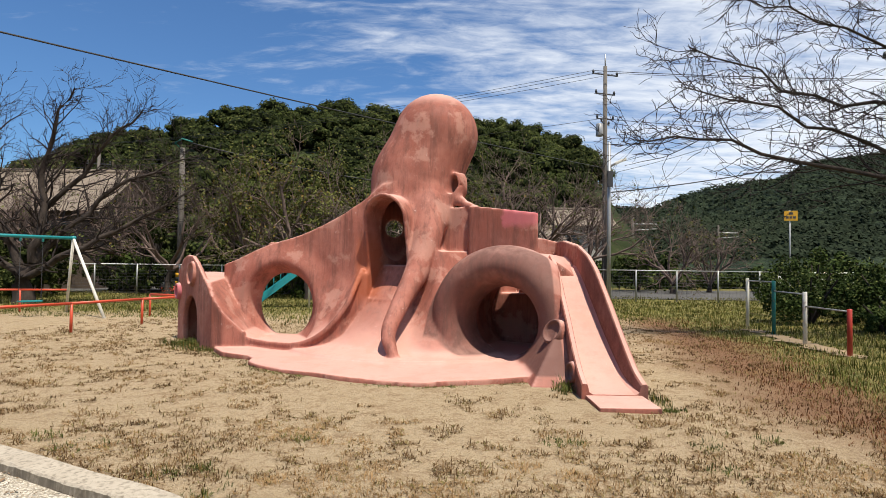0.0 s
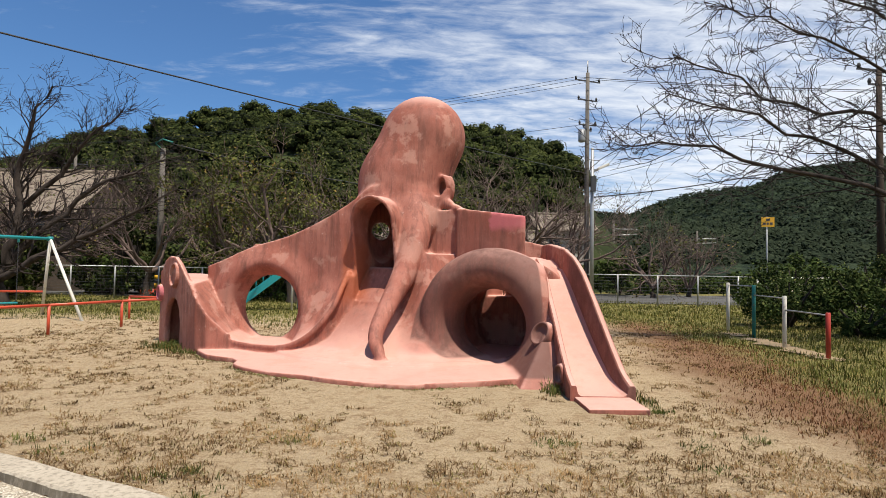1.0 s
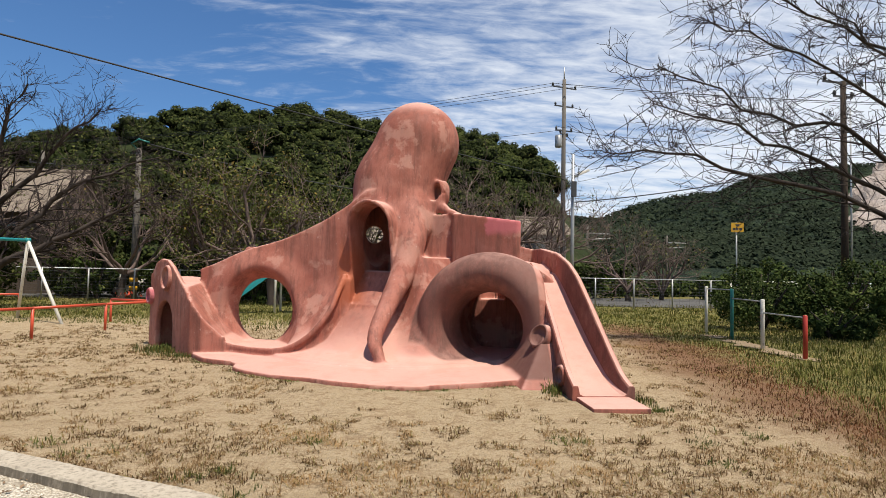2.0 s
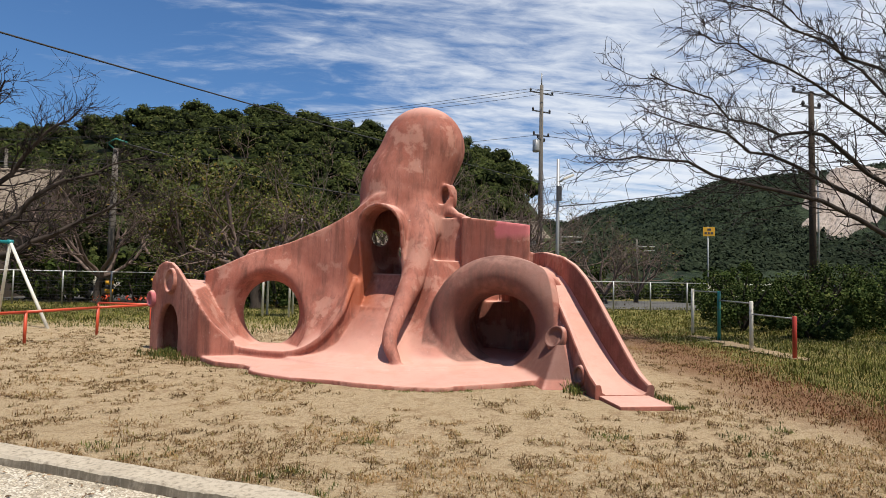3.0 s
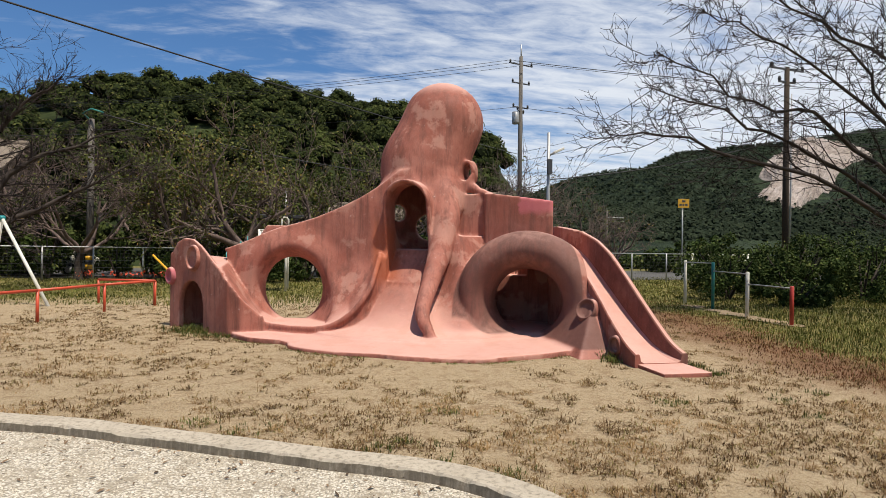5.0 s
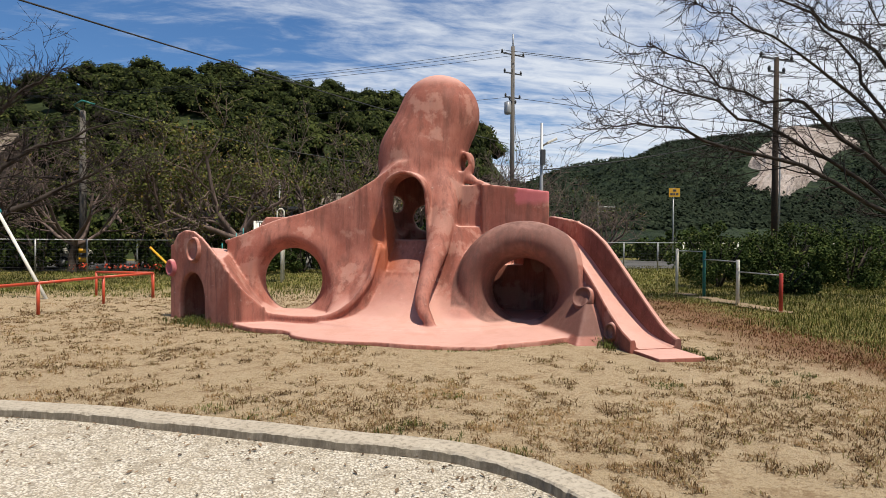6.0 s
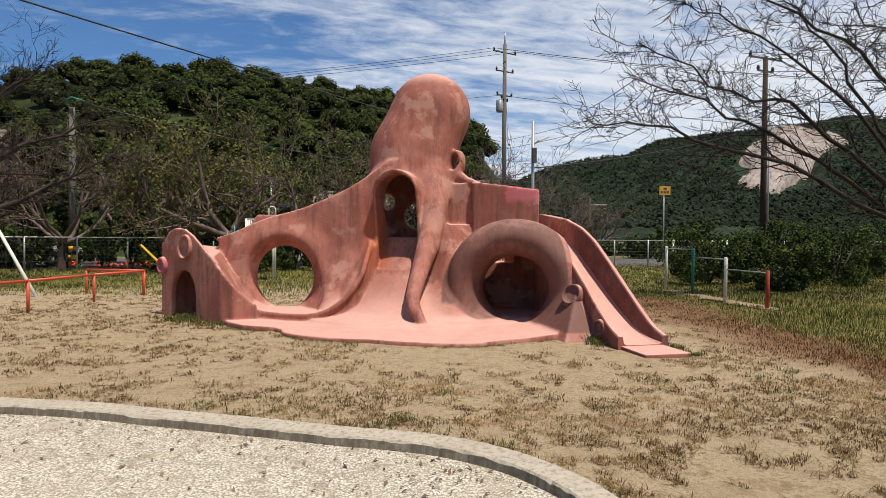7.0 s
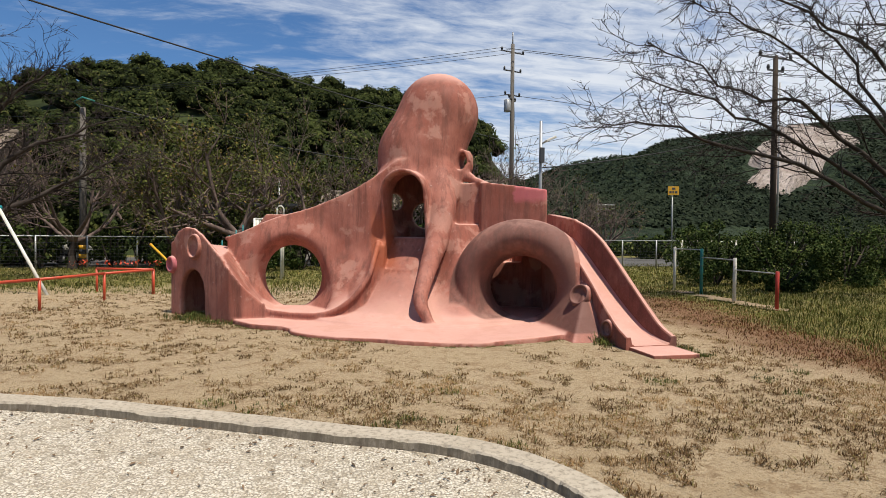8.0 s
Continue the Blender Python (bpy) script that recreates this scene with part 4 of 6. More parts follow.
def near_octopus_edge(rng, n):
    """Tufts hugging the foot of the sculpture."""
    a = rng.uniform(-2.95, -1.05, n)
    r = apron_radius(a) + 0.01 + np.abs(rng.normal(0.01, 0.05, n))
    x, y = -0.3 + r * np.cos(a), 10.9 + r * np.sin(a)
    return x, y


def dry_tufts():
    rng = np.random.default_rng(21)
    n = 150000
    y = 1.9 + 13.6 * rng.uniform(0, 1, n) ** 1.35
    x = rng.uniform(-1, 1, n) * (3.5 + 0.85 * y) - 0.8
    den = 0.22 * lattice(x, y, 1.3, 1) + 0.30 * lattice(x, y, 0.42, 2) + 0.48 * lattice(x, y, 0.13, 4)
    near = np.clip((7.0 - y) / 3.0, 0, 1)
    path = np.exp(-((y - 6.6 - 0.10 * x) / 0.8) ** 2)              # the trodden strip round the sculpture
    keep = den > (0.56 - 0.09 * near + 0.13 * path - 0.08 * np.clip(x / 4, 0, 1) - 0.05 * np.clip(-x / 5, 0, 1))
    keep &= ~inside_gravel(x - 0.16, y - 0.12) & ~on_apron(x, y, 0.04) & (sand_side(x, y) < 1.2)
    keep &= rng.uniform(0, 1, n) < 0.55
    x, y = x[keep], y[keep]
    s = rng.uniform(0.45, 1.5, len(x)) ** 1.4
    return blades(rng, x, y, ground_height(x, y) + 0.003, 6, 0.050 * s, 0.0027 + 0.0002 * y, 0.85, 0.021 * s, 0.6)


def mesh_of(name, vf):
    return np_mesh(name, vf[0], vf[1])


tagged(part("dry_grass", mesh_of("dry_grass", dry_tufts()), DRY, None), "short brown dead grass tufts on the sand", "dry grass", kind="stuff")


def green_tufts():
    rng = np.random.default_rng(22)
    out = []
    x, y = near_octopus_edge(rng, 520)
    k = lattice(x, y, 0.5, 9) > 0.42
    x, y = x[k], y[k]
    out.append(blades(rng, x, y, ground_height(x, y), 5, 0.034, 0.003, 0.9, 0.025))
    # weeds at the chute's side and by the crawl hole
    for cx, cy, sx, sy, n, L in ((1.52, 7.38, 0.06, 0.18, 40, 0.14), (2.48, 6.7, 0.05, 0.3, 26, 0.07), (-4.75, 10.75, 0.22, 0.25, 110, 0.12), (-4.2, 10.15, 0.2, 0.12, 50, 0.09), (2.42, 6.2, 0.10, 0.06, 24, 0.045)):
        x, y = rng.normal(cx, sx, n), rng.normal(cy, sy, n)
        out.append(blades(rng, x, y, ground_height(x, y), 7, L, 0.005, 0.45, 0.03))
    # single green weeds on sand and gravel
    for cx, cy, s in ((0.93, 5.0, 0.07), (1.15, 4.98, 0.05), (-2.95, 4.72, 0.14), (-1.75, 4.25, 0.08), (-2.1, 2.62, 0.07), (-1.35, 3.02, 0.10), (-1.1, 3.45, 0.1), (2.3, 4.9, 0.1), (-3.4, 5.0, 0.12), (-1.45, 3.72, 0.12),
                      (-2.0, 4.1, 0.10), (2.9, 5.2, 0.12), (-1.2, 5.05, 0.1), (2.1, 4.35, 0.08)):
        x, y = rng.normal(cx, s, 14), rng.normal(cy, s * 0.8, 14)
        out.append(blades(rng, x, y, ground_height(x, y) + 0.01, 7, 0.035 + 0.16 * s, 0.0032, 0.9, 0.02))
    vs, fs, b = [], [], 0
    for v, f in out:
        vs.append(v)
        fs.append(f + b)
        b += len(v)
    return np.concatenate(vs), np.concatenate(fs)


tagged(part("weeds", mesh_of("weeds", green_tufts()), SPARSE, None), "small green weeds by the sculpture's foot and on sand", "weeds", kind="stuff")


def field_grass(seed, n, test, length, width, lean, n_per=4):
    rng = np.random.default_rng(seed)
    y = 4.5 + 26 * rng.uniform(0, 1, n) ** 1.4
    x = rng.uniform(-1.05, 1.05, n) * (3.5 + 0.95 * y)
    k = test(x, y, rng) & ~on_apron(x, y, 0.3)
    x, y = x[k], y[k]
    s = 0.6 + 0.9 * lattice(x, y, 1.7, 6)
    return blades(rng, x, y, ground_height(x, y) - 0.004, n_per, length * s, width + 0.00035 * y, lean, 0.05)


def in_green(x, y, rng):
    soft = rng.uniform(-0.5, 0.5, len(x))
    bare = (np.hypot((x + 9.5) / 4.5, (y - 14.2) / 1.7) < 1) | (np.hypot((x - 7.5) / 0.30, (y - 12.4) / 2.3) < 0.9)
    return ((sand_side(x, y) + soft > 1.5) | (y + 3 * soft + 2 * lattice(x, y, 2.0, 8) > 17.2)) & ~bare


def in_rust(x, y, rng):
    s = sand_side(x, y) + rng.uniform(-0.6, 0.6, len(x))
    return (s > 0.1) & (s < 2.0) & (y < 18)


tagged(part("meadow_grass", mesh_of("meadow_grass", field_grass(31, 88000, in_green, 0.10, 0.0032, 0.75, 3)), GRASS, None), "rough green and yellow meadow grass", "grass", kind="stuff")
tagged(part("reddish_grass", mesh_of("reddish_grass", field_grass(32, 80000, in_rust, 0.05, 0.0026, 0.9)), RUST_GRASS, None), "low reddish-brown dry grass edging the sand", "grass", kind="stuff")


def leaf_litter():
    rng = np.random.default_rng(41)
    n = 4200
    x, y = rng.uniform(-5.5, -0.9, n), rng.uniform(1.6, 5.2, n)
    gap = np.interp(y, kerb_line[::-1, 1], kerb_line[::-1, 0]) - x
    k = (gap > 0.14) & (rng.uniform(0, 1, n) < np.exp(-gap / 0.9))
    x, y = x[k], y[k]
    a, s = rng.uniform(0, 6.28, len(x)), rng.uniform(0.006, 0.026, len(x)) * rng.uniform(0.6, 1.5, len(x))
    d = np.stack([np.cos(a), np.sin(a), rng.uniform(-0.2, 0.5, len(x))], 1) * s[:, None]
    e = np.stack([-np.sin(a), np.cos(a), rng.uniform(-0.2, 0.2, len(x))], 1) * (s * 0.35)[:, None]
    c = np.stack([x, y, np.full(len(x), 0.055)], 1)
    v = np.stack([c - d, c + e + np.array([0, 0, 0.006]), c + d, c - e], 1)
    return np_mesh("fallen_leaves", v.reshape(-1, 3), 4 * np.arange(len(x))[:, None] + np.array([[0, 1, 2, 3]]))


LITTER = leaf_material("dead_leaf", (0.13, 0.09, 0.06), (0.30, 0.20, 0.12), (0.05, 0.035, 0.025))
tagged(part("fallen_leaves", leaf_litter(), LITTER, None), "dark dead leaves along the kerb", "leaves", kind="stuff")

# ---------------- play equipment ----------------


def low_rail(points, height, label):
    """Red pipe barrier: posts at the points, a rail along their tops."""
    t = thing("pipe_rail", label, "barrier", "red barriers")
    for x, y in points:
        tube("post", [(x, y, -0.1), (x, y, height)], 0.03, RED, t)
    for (x0, y0), (x1, y1) in zip(points[:-1], points[1:]):
        tube("rail", [(x0, y0, height), (x1, y1, height)], 0.03, RED, t)
    return t


low_rail([(-9.6, 8.6), (-8.75, 10.5), (-7.95, 12.35), (-7.40, 14.2), (-6.73, 15.67)], 0.62, "low red-orange painted pipe barrier on grass by the swing")
low_rail([(-6.78, 15.80), (-8.3, 16.35)], 0.62, "short red-orange painted pipe barrier")
low_rail([(-11.46, 17.6), (-12.7, 17.3), (-14.3, 16.9), (-16.5, 16.4)], 0.66, "low red-orange pipe barrier behind the swing")


def swing_set():
    t = thing("swing_set", "swing frame with teal top bar and cream pipe legs", "swing")
    bx, by, dx, dy = -10.7, 16.6, -0.62, -0.785
    P = lambda s, z: (bx + dx * s, by + dy * s, z)
    tube("top_bar", [P(-0.05, 2.2), P(3.5, 2.2)], 0.045, TEAL, t, "teal painted top bar")
    for s in (0.0, 3.4):
        for k in (1, -1):
            foot = (bx + dx * s + (1.55 if k > 0 else -0.75), by + dy * s - k * 0.93, -0.1)
            tube("leg", [P(s, 2.2), foot], 0.04, WHITE, t, "cream painted leg")
        tube("elbow", [P(s - 0.06, 2.2), P(s + 0.06, 2.2)], 0.065, TEAL, t)
    for s0, s1 in ((0.75, 1.27), (1.95, 2.47)):
        for s in (s0, s1):
            tube("hanger", [P(s, 2.2), P(s, 2.06)], 0.03, TEAL, t)
            paths = []
            for i in range(34):
                z = 2.06 - i * 0.048
                o = 0.008 if i % 2 else 0.0
                paths.append(([P(s + o, z), P(s - o, z - 0.05)], [0.009, 0.009]))
            v, f = tube_arrays(paths, 5)
            part("chain", np_mesh("chain", v, f, True), DARKMETAL, t)
        a, b = P(s0, 0.43), P(s1, 0.43)
        m = Matrix.Translation(((a[0] + b[0]) / 2, (a[1] + b[1]) / 2, 0.42)) @ Matrix.Rotation(math.atan2(b[1] - a[1], b[0] - a[0]), 4, "Z")
        part("seat", box_bm(-0.27, -0.11, -0.02, 0.27, 0.11, 0.02, m=m), TEAL, t, "teal board seat", bevel=0.008)


swing_set()


def horizontal_bars():
    t = thing("horizontal_bars", "row of stepped pull-up bars with white, teal and red posts", "horizontal bar")
    posts = [((7.98, 15.05), 1.30, WHITE), ((7.80, 13.55), 1.27, GREEN_P), ((7.42, 11.78), 1.08, WHITE), ((7.25, 10.25), 0.84, RED_POST)]
    for (x, y), h, m in posts:
        tube("post", [(x, y, -0.1), (x, y, h - 0.012), (x, y, h)], [0.042, 0.042, 0.034], m, t)
    for ((x0, y0), h0, _), ((x1, y1), h1, _) in zip(posts[:-1], posts[1:]):
        h = min(h0, h1) - 0.05 + (0.0 if h0 < 1.29 else 0.02)
        tube("bar", [(x0, y0, h), (x1, y1, h)], 0.015, STEEL, t, "bare steel bar")


horizontal_bars()
sb = bmesh.new()
for cx, cy, ra in ((7.75, 14.3, 0.34), (7.62, 13.0, 0.36), (7.5, 12.2, 0.42), (7.4, 11.2, 0.40), (7.3, 10.5, 0.30)):
    sb.faces.new([sb.verts.new((cx + ra * (0.75 + 0.22 * math.sin(3 * a + cy) + 0.12 * math.sin(7 * a + cx)) * math.cos(a), cy + 1.9 * ra * (0.8 + 0.2 * math.sin(2 * a + cx * 5)) * math.sin(a), 0.012 + 0.0004 * cy))
                  for a in np.arange(36) * math.pi / 18])
bmesh.ops.triangulate(sb, faces=sb.faces[:])
ks = Mat("bare_earth", 0.95, 0, 0.15)
tagged(part("worn_patch", sb, ks.base(ks.mix(ks.noise(6, 5), (0.16, 0.115, 0.065), (0.30, 0.22, 0.135))), None), "bare trodden earth under the pull-up bars", "earth", kind="structure")


def play_tower():
    t = thing("play_tower", "small play tower with cream rails and a teal slide", "play tower")
    x0, y0 = -4.35, 21.0
    for dx in (-0.40, 0.50):
        for dy in (-0.5, 0.5):
            tube("post", [(x0 + dx, y0 + dy, 0), (x0 + dx, y0 + dy, 2.15)], 0.04, WHITE, t)
    part("deck", box_bm(x0 - 0.45, y0 - 0.55, 1.45, x0 + 0.55, y0 + 0.55, 1.52), TEAL, t, bevel=0.01)
    for k in range(7):
        x = x0 - 0.35 + k * 0.133
        tube("baluster", [(x, y0 - 0.5, 1.52), (x, y0 - 0.5, 2.1)], 0.018, WHITE, t)
    tube("hand_rail", [(x0 - 0.40, y0 - 0.5, 2.12), (x0 + 0.5, y0 - 0.5, 2.12)], 0.028, WHITE, t)
    tube("arch_handle", [(x0 + 0.35, y0 - 0.5, 2.1), (x0 + 0.35, y0 - 0.5, 2.5), (x0 + 0.42, y0 - 0.5, 2.58), (x0 + 0.52, y0 - 0.5, 2.58), (x0 + 0.58, y0 - 0.5, 2.5), (x0 + 0.58, y0 - 0.5, 2.1)], 0.026, WHITE, t)
    m = Matrix.Translation((x0 - 0.55, y0 - 0.15, 1.5)) @ Matrix.Rotation(radians(200), 4, "Z") @ Matrix.Rotation(radians(38), 4, "Y")
    part("slide", box_bm(0, -0.25, -0.04, 2.2, 0.25, 0.0, m=m), TEAL, t, "teal slide bed")
    for s in (-0.27, 0.27):
        part("slide_side", box_bm(0, s - 0.02, -0.05, 2.2, s + 0.02, 0.16, m=m), TEAL, t, "teal slide side")
    for k in range(7):
        a = m @ Vector((0.25 + k * 0.3, -0.32, 0.02))
        tube("rung", [a, a + Vector((0, 0, 0.55))], 0.018, TEAL, t)


play_tower()


def seesaw():
    t = thing("seesaw", "tilted yellow seesaw beam on a steel stand", "seesaw")
    tube("stand", [(-5.98, 15.96, 0), (-5.98, 15.96, 0.33)], 0.05, STEEL, t)
    tube("beam", [(-7.0, 16.4, 1.28), (-5.6, 15.8, -0.02)], 0.03, YELLOW, t, "yellow beam")


seesaw()

# ---------------- fence ----------------


def fence(pts, label, h=1.45, step=2.0):
    t = thing("wire_fence", label, "fence", "boundary fences")
    wires = []
    for (x0, y0), (x1, y1) in zip(pts[:-1], pts[1:]):
        L = math.hypot(x1 - x0, y1 - y0)
        n = max(1, round(L / step))
        for k in range(n + 1):
            x, y = x0 + (x1 - x0) * k / n, y0 + (y1 - y0) * k / n
            tube("post", [(x, y, 0), (x, y, h + 0.03)], 0.035, STEEL, t, sides=6)
        tube("top_rail", [(x0, y0, h), (x1, y1, h)], 0.026, STEEL, t, sides=6)
        for k in range(9):
            z = 0.12 + k * 0.15
            wires.append(([(x0, y0, z), (x1, y1, z)], [0.0045, 0.0045]))
        m = int(L / 0.16)
        for k in range(m):
            x, y = x0 + (x1 - x0) * k / m, y0 + (y1 - y0) * k / m
            wires.append(([(x, y, 0.1), (x, y, h - 0.03)], [0.0025, 0.0025]))
    v, f = tube_arrays(wires, 3)
    part("wire_mesh", np_mesh("wire_mesh", v, f), DARKMETAL, t, "grey welded wire mesh")


fence([(-34, 26.6), (-8.4, 27.0)], "galvanised mesh fence along the rear of the playground")
fence([(3.5, 27.4), (16.5, 26.4)], "galvanised mesh fence in front of a road")
fence([(18.5, 24.0), (40, 21.5)], "galvanised mesh fence behind green bushes")
rt = thing("road_barrier", "cream pipe barrier at the road", "barrier")
for k in range(3):
    tube("rail", [(12.3, 21.0, 1.45 - 0.25 * k), (15.4, 21.6, 1.45 - 0.25 * k)], 0.03, WHITE, rt, sides=8)
for x, y in ((12.3, 21.0), (15.4, 21.6)):
    tube("post", [(x, y, 0), (x, y, 1.5)], 0.04, WHITE, rt, sides=8)

rd = bmesh.new()
rd.faces.new([rd.verts.new(p) for p in ((-60, 30.2, 0.03), (70, 27.5, 0.03), (70, 40.5, 0.03), (-60, 42.0, 0.03))])
tagged(part("road", rd, ROAD, None), "grey asphalt road behind the fence", "road", kind="structure")

# ---------------- poles, wires, sign ----------------


def crossarm(t, x, y, z, half, ang, mat=None, n_ins=3):
    c, s = math.cos(ang), math.sin(ang)
    part("crossarm", box_bm(-half, -0.04, -0.04, half, 0.04, 0.04, m=Matrix.Translation((x, y, z)) @ Matrix.Rotation(ang, 4, "Z")), mat or DARKMETAL, t)
    for u in np.linspace(-half * 0.92, half * 0.92, n_ins):
        tube("insulator", [(x + c * u, y + s * u, z + 0.03), (x + c * u, y + s * u, z + 0.12), (x + c * u, y + s * u, z + 0.26)], [0.05, 0.09, 0.05], BLACK, t, sides=8)


def pole(x, y, h, r, label, mat=None, arms=(), ang=0.3):
    t = thing("utility_pole", label, "utility pole", "utility poles")
    tube("shaft", [(x, y, -0.3), (x, y, h * 0.5), (x, y, h)], [r, r * 0.85, r * 0.68], mat or POLE, t, sides=12)
    for z, half, n in arms:
        crossarm(t, x, y, z, half, ang, n_ins=n)
    return t


p1 = pole(11.46, 40.7, 16.0, 0.20, "tall grey concrete utility pole with transformer and crossarms", arms=((15.4, 1.05, 3), (14.0, 0.8, 2), (12.2, 0.7, 2)))
tube("top_spike", [(11.46, 40.7, 15.9), (11.46, 40.7, 16.9)], 0.05, STEEL, p1, sides=6)
tube("transformer", [(11.0, 40.45, 10.9), (11.0, 40.45, 11.0), (11.0, 40.45, 11.75), (11.0, 40.45, 11.8)], [0.22, 0.26, 0.26, 0.2], STEEL, p1, "grey transformer can")
crossarm(p1, 11.46, 40.7, 11.9, 0.7, 0.9, n_ins=2)
p2 = pole(6.27, 21.7, 6.3, 0.085, "slim steel lamp pole", STEEL)
tube("lamp_arm", [(6.27, 21.7, 5.35), (6.55, 21.6, 5.55)], 0.04, STEEL, p2, sides=6)
part("lamp_head", box_bm(-0.05, -0.07, -0.05, 0.42, 0.07, 0.05, m=Matrix.Translation((6.5, 21.6, 5.5)) @ Matrix.Rotation(radians(-25), 4, "Y")), WHITE, p2, "pale lamp head", bevel=0.02)
part("junction_box", box_bm(6.18, 21.5, 4.6, 6.36, 21.62, 5.2), DARKMETAL, p2)
p3 = pole(-13.1, 28.6, 7.3, 0.17, "grey concrete pole with a yellow and black band by the fence")
for k in range(3):
    tube("warning_band", [(-13.1, 28.6, 0.45 + 0.2 * k), (-13.1, 28.6, 0.64 + 0.2 * k)], 0.18, YELLOW if k % 2 == 0 else BLACK, p3)
tube("top_loop", [(-13.1, 28.6, 7.2), (-13.4, 28.4, 7.5), (-13.0, 28.3, 7.7), (-12.5, 28.3, 7.55)], 0.04, GREEN_P, p3, sides=6)
p4 = pole(20.2, 24.9, 10.95, 0.17, "dark brown timber pole with a wide crossarm", POLE_WOOD, ((10.85, 1.15, 2), (10.2, 0.55, 2)), 0.15)
p4b = pole(21.3, 25.8, 9.9, 0.05, "thin steel mast beside the timber pole", STEEL)
pole(-29.0, 48.0, 10.8, 0.16, "distant concrete pole with crossarms by houses", arms=((9.8, 0.9, 3), (8.9, 0.8, 2)))
pole(-4.6, 30.5, 4.6, 0.07, "slim grey pole behind bare trees", STEEL)
for x, y in ((20.5, 62), (36, 75)):
    g = pole(x, y, 7.4, 0.16, "distant railway mast with a side arm")
    tube("side_arm", [(x, y, 6.4), (x + 2.6, y, 6.4)], 0.09, STEEL, g, sides=6)
    tube("side_arm", [(x, y, 5.7), (x + 2.6, y, 5.9)], 0.07, STEEL, g, sides=6)


def wire(a, b, sag, r=0.012, label="thin black overhead power cable"):
    a, b = np.array(a, float), np.array(b, float)
    s = np.linspace(0, 1, 24)[:, None]
    p = a + (b - a) * s
    p[:, 2] -= (4 * sag * s * (1 - s))[:, 0]
    t = tube("overhead_wire", p, r, BLACK, None, sides=5)
    tagged(t, label, "cable", "overhead cables")


wire((-15.5, 3.2, 5.75), (11.4, 40.7, 8.7), 0.2, 0.022, "thick black cable slung over the playground")
for k, z in ((-0.95, 15.6), (0.0, 15.65), (0.95, 15.6)):
    wire((11.46 + k, 40.7 + 0.3 * k, z), (-48 + k, 75, 17.0), 1.0, 0.016)
    wire((11.46 + k, 40.7 + 0.3 * k, z), (75 + k, 33.0, 15.5), 1.3, 0.016)
wire((11.46, 40.7, 12.2), (70, 36, 10.5), 1.0, 0.02)
wire((11.0, 40.7, 12.2), (-40, 66, 13.5), 1.0, 0.016)
wire((6.27, 21.7, 4.4), (20.2, 24.9, 7.4), 0.30, 0.022, "black cable rising from the lamp pole")
wire((20.2, 24.9, 7.4), (48, 31, 12.5), 0.4, 0.022)
for z in (10.85, 10.2):
    wire((20.2, 24.9, z), (11.46, 40.7, z - 2.0), 0.4, 0.014)
    wire((20.2, 24.9, z), (52, 16, z + 1.2), 0.5, 0.014)
wire((-12.6, 28.3, 7.5), (3.5, 34, 5.8), 0.4, 0.03, "green-sheathed cable from the pole")
wire((-13.1, 28.6, 6.6), (-40, 36, 7.5), 0.4, 0.014)
wire((11.46, 40.7, 14.5), (8.4, 30.0, 0.2), 0.0, 0.016, "thin steel guy wire of the pole")

KPOST = thing("warning_sign", "orange-yellow warning sign with dark lettering on a grey post", "sign")
tube("post", [(21.1, 34.9, 0), (21.1, 34.9, 5.2)], 0.045, STEEL, KPOST, sides=8)
plate_m = Matrix.Translation((21.12, 34.82, 4.87)) @ Matrix.Rotation(radians(-20), 4, "Z")
part("plate", box_bm(-0.36, -0.012, -0.30, 0.36, 0.012, 0.30, m=plate_m), YELLOW, KPOST, "orange-yellow plate", bevel=0.004)
for z, segs in ((0.14, ((-0.10, 0.12),)), (-0.10, ((-0.27, -0.12), (-0.07, 0.05), (0.10, 0.26)))):
    for a, b in segs:
        part("lettering_bar", box_bm(a, -0.022, z - 0.07, b, -0.013, z + 0.07, m=plate_m), DARKMETAL, KPOST)

# ---------------- houses and shelter ----------------
kt = Mat("roof_tile", 0.8, 0, 0.3)
TILE = kt.base(kt.mix(kt.noise(2.5, 5), (0.115, 0.09, 0.066), (0.21, 0.17, 0.13)))
kg = Mat("window_glass", 0.08, 0, 0.6)
GLASS = kg.base((0.02, 0.025, 0.03))


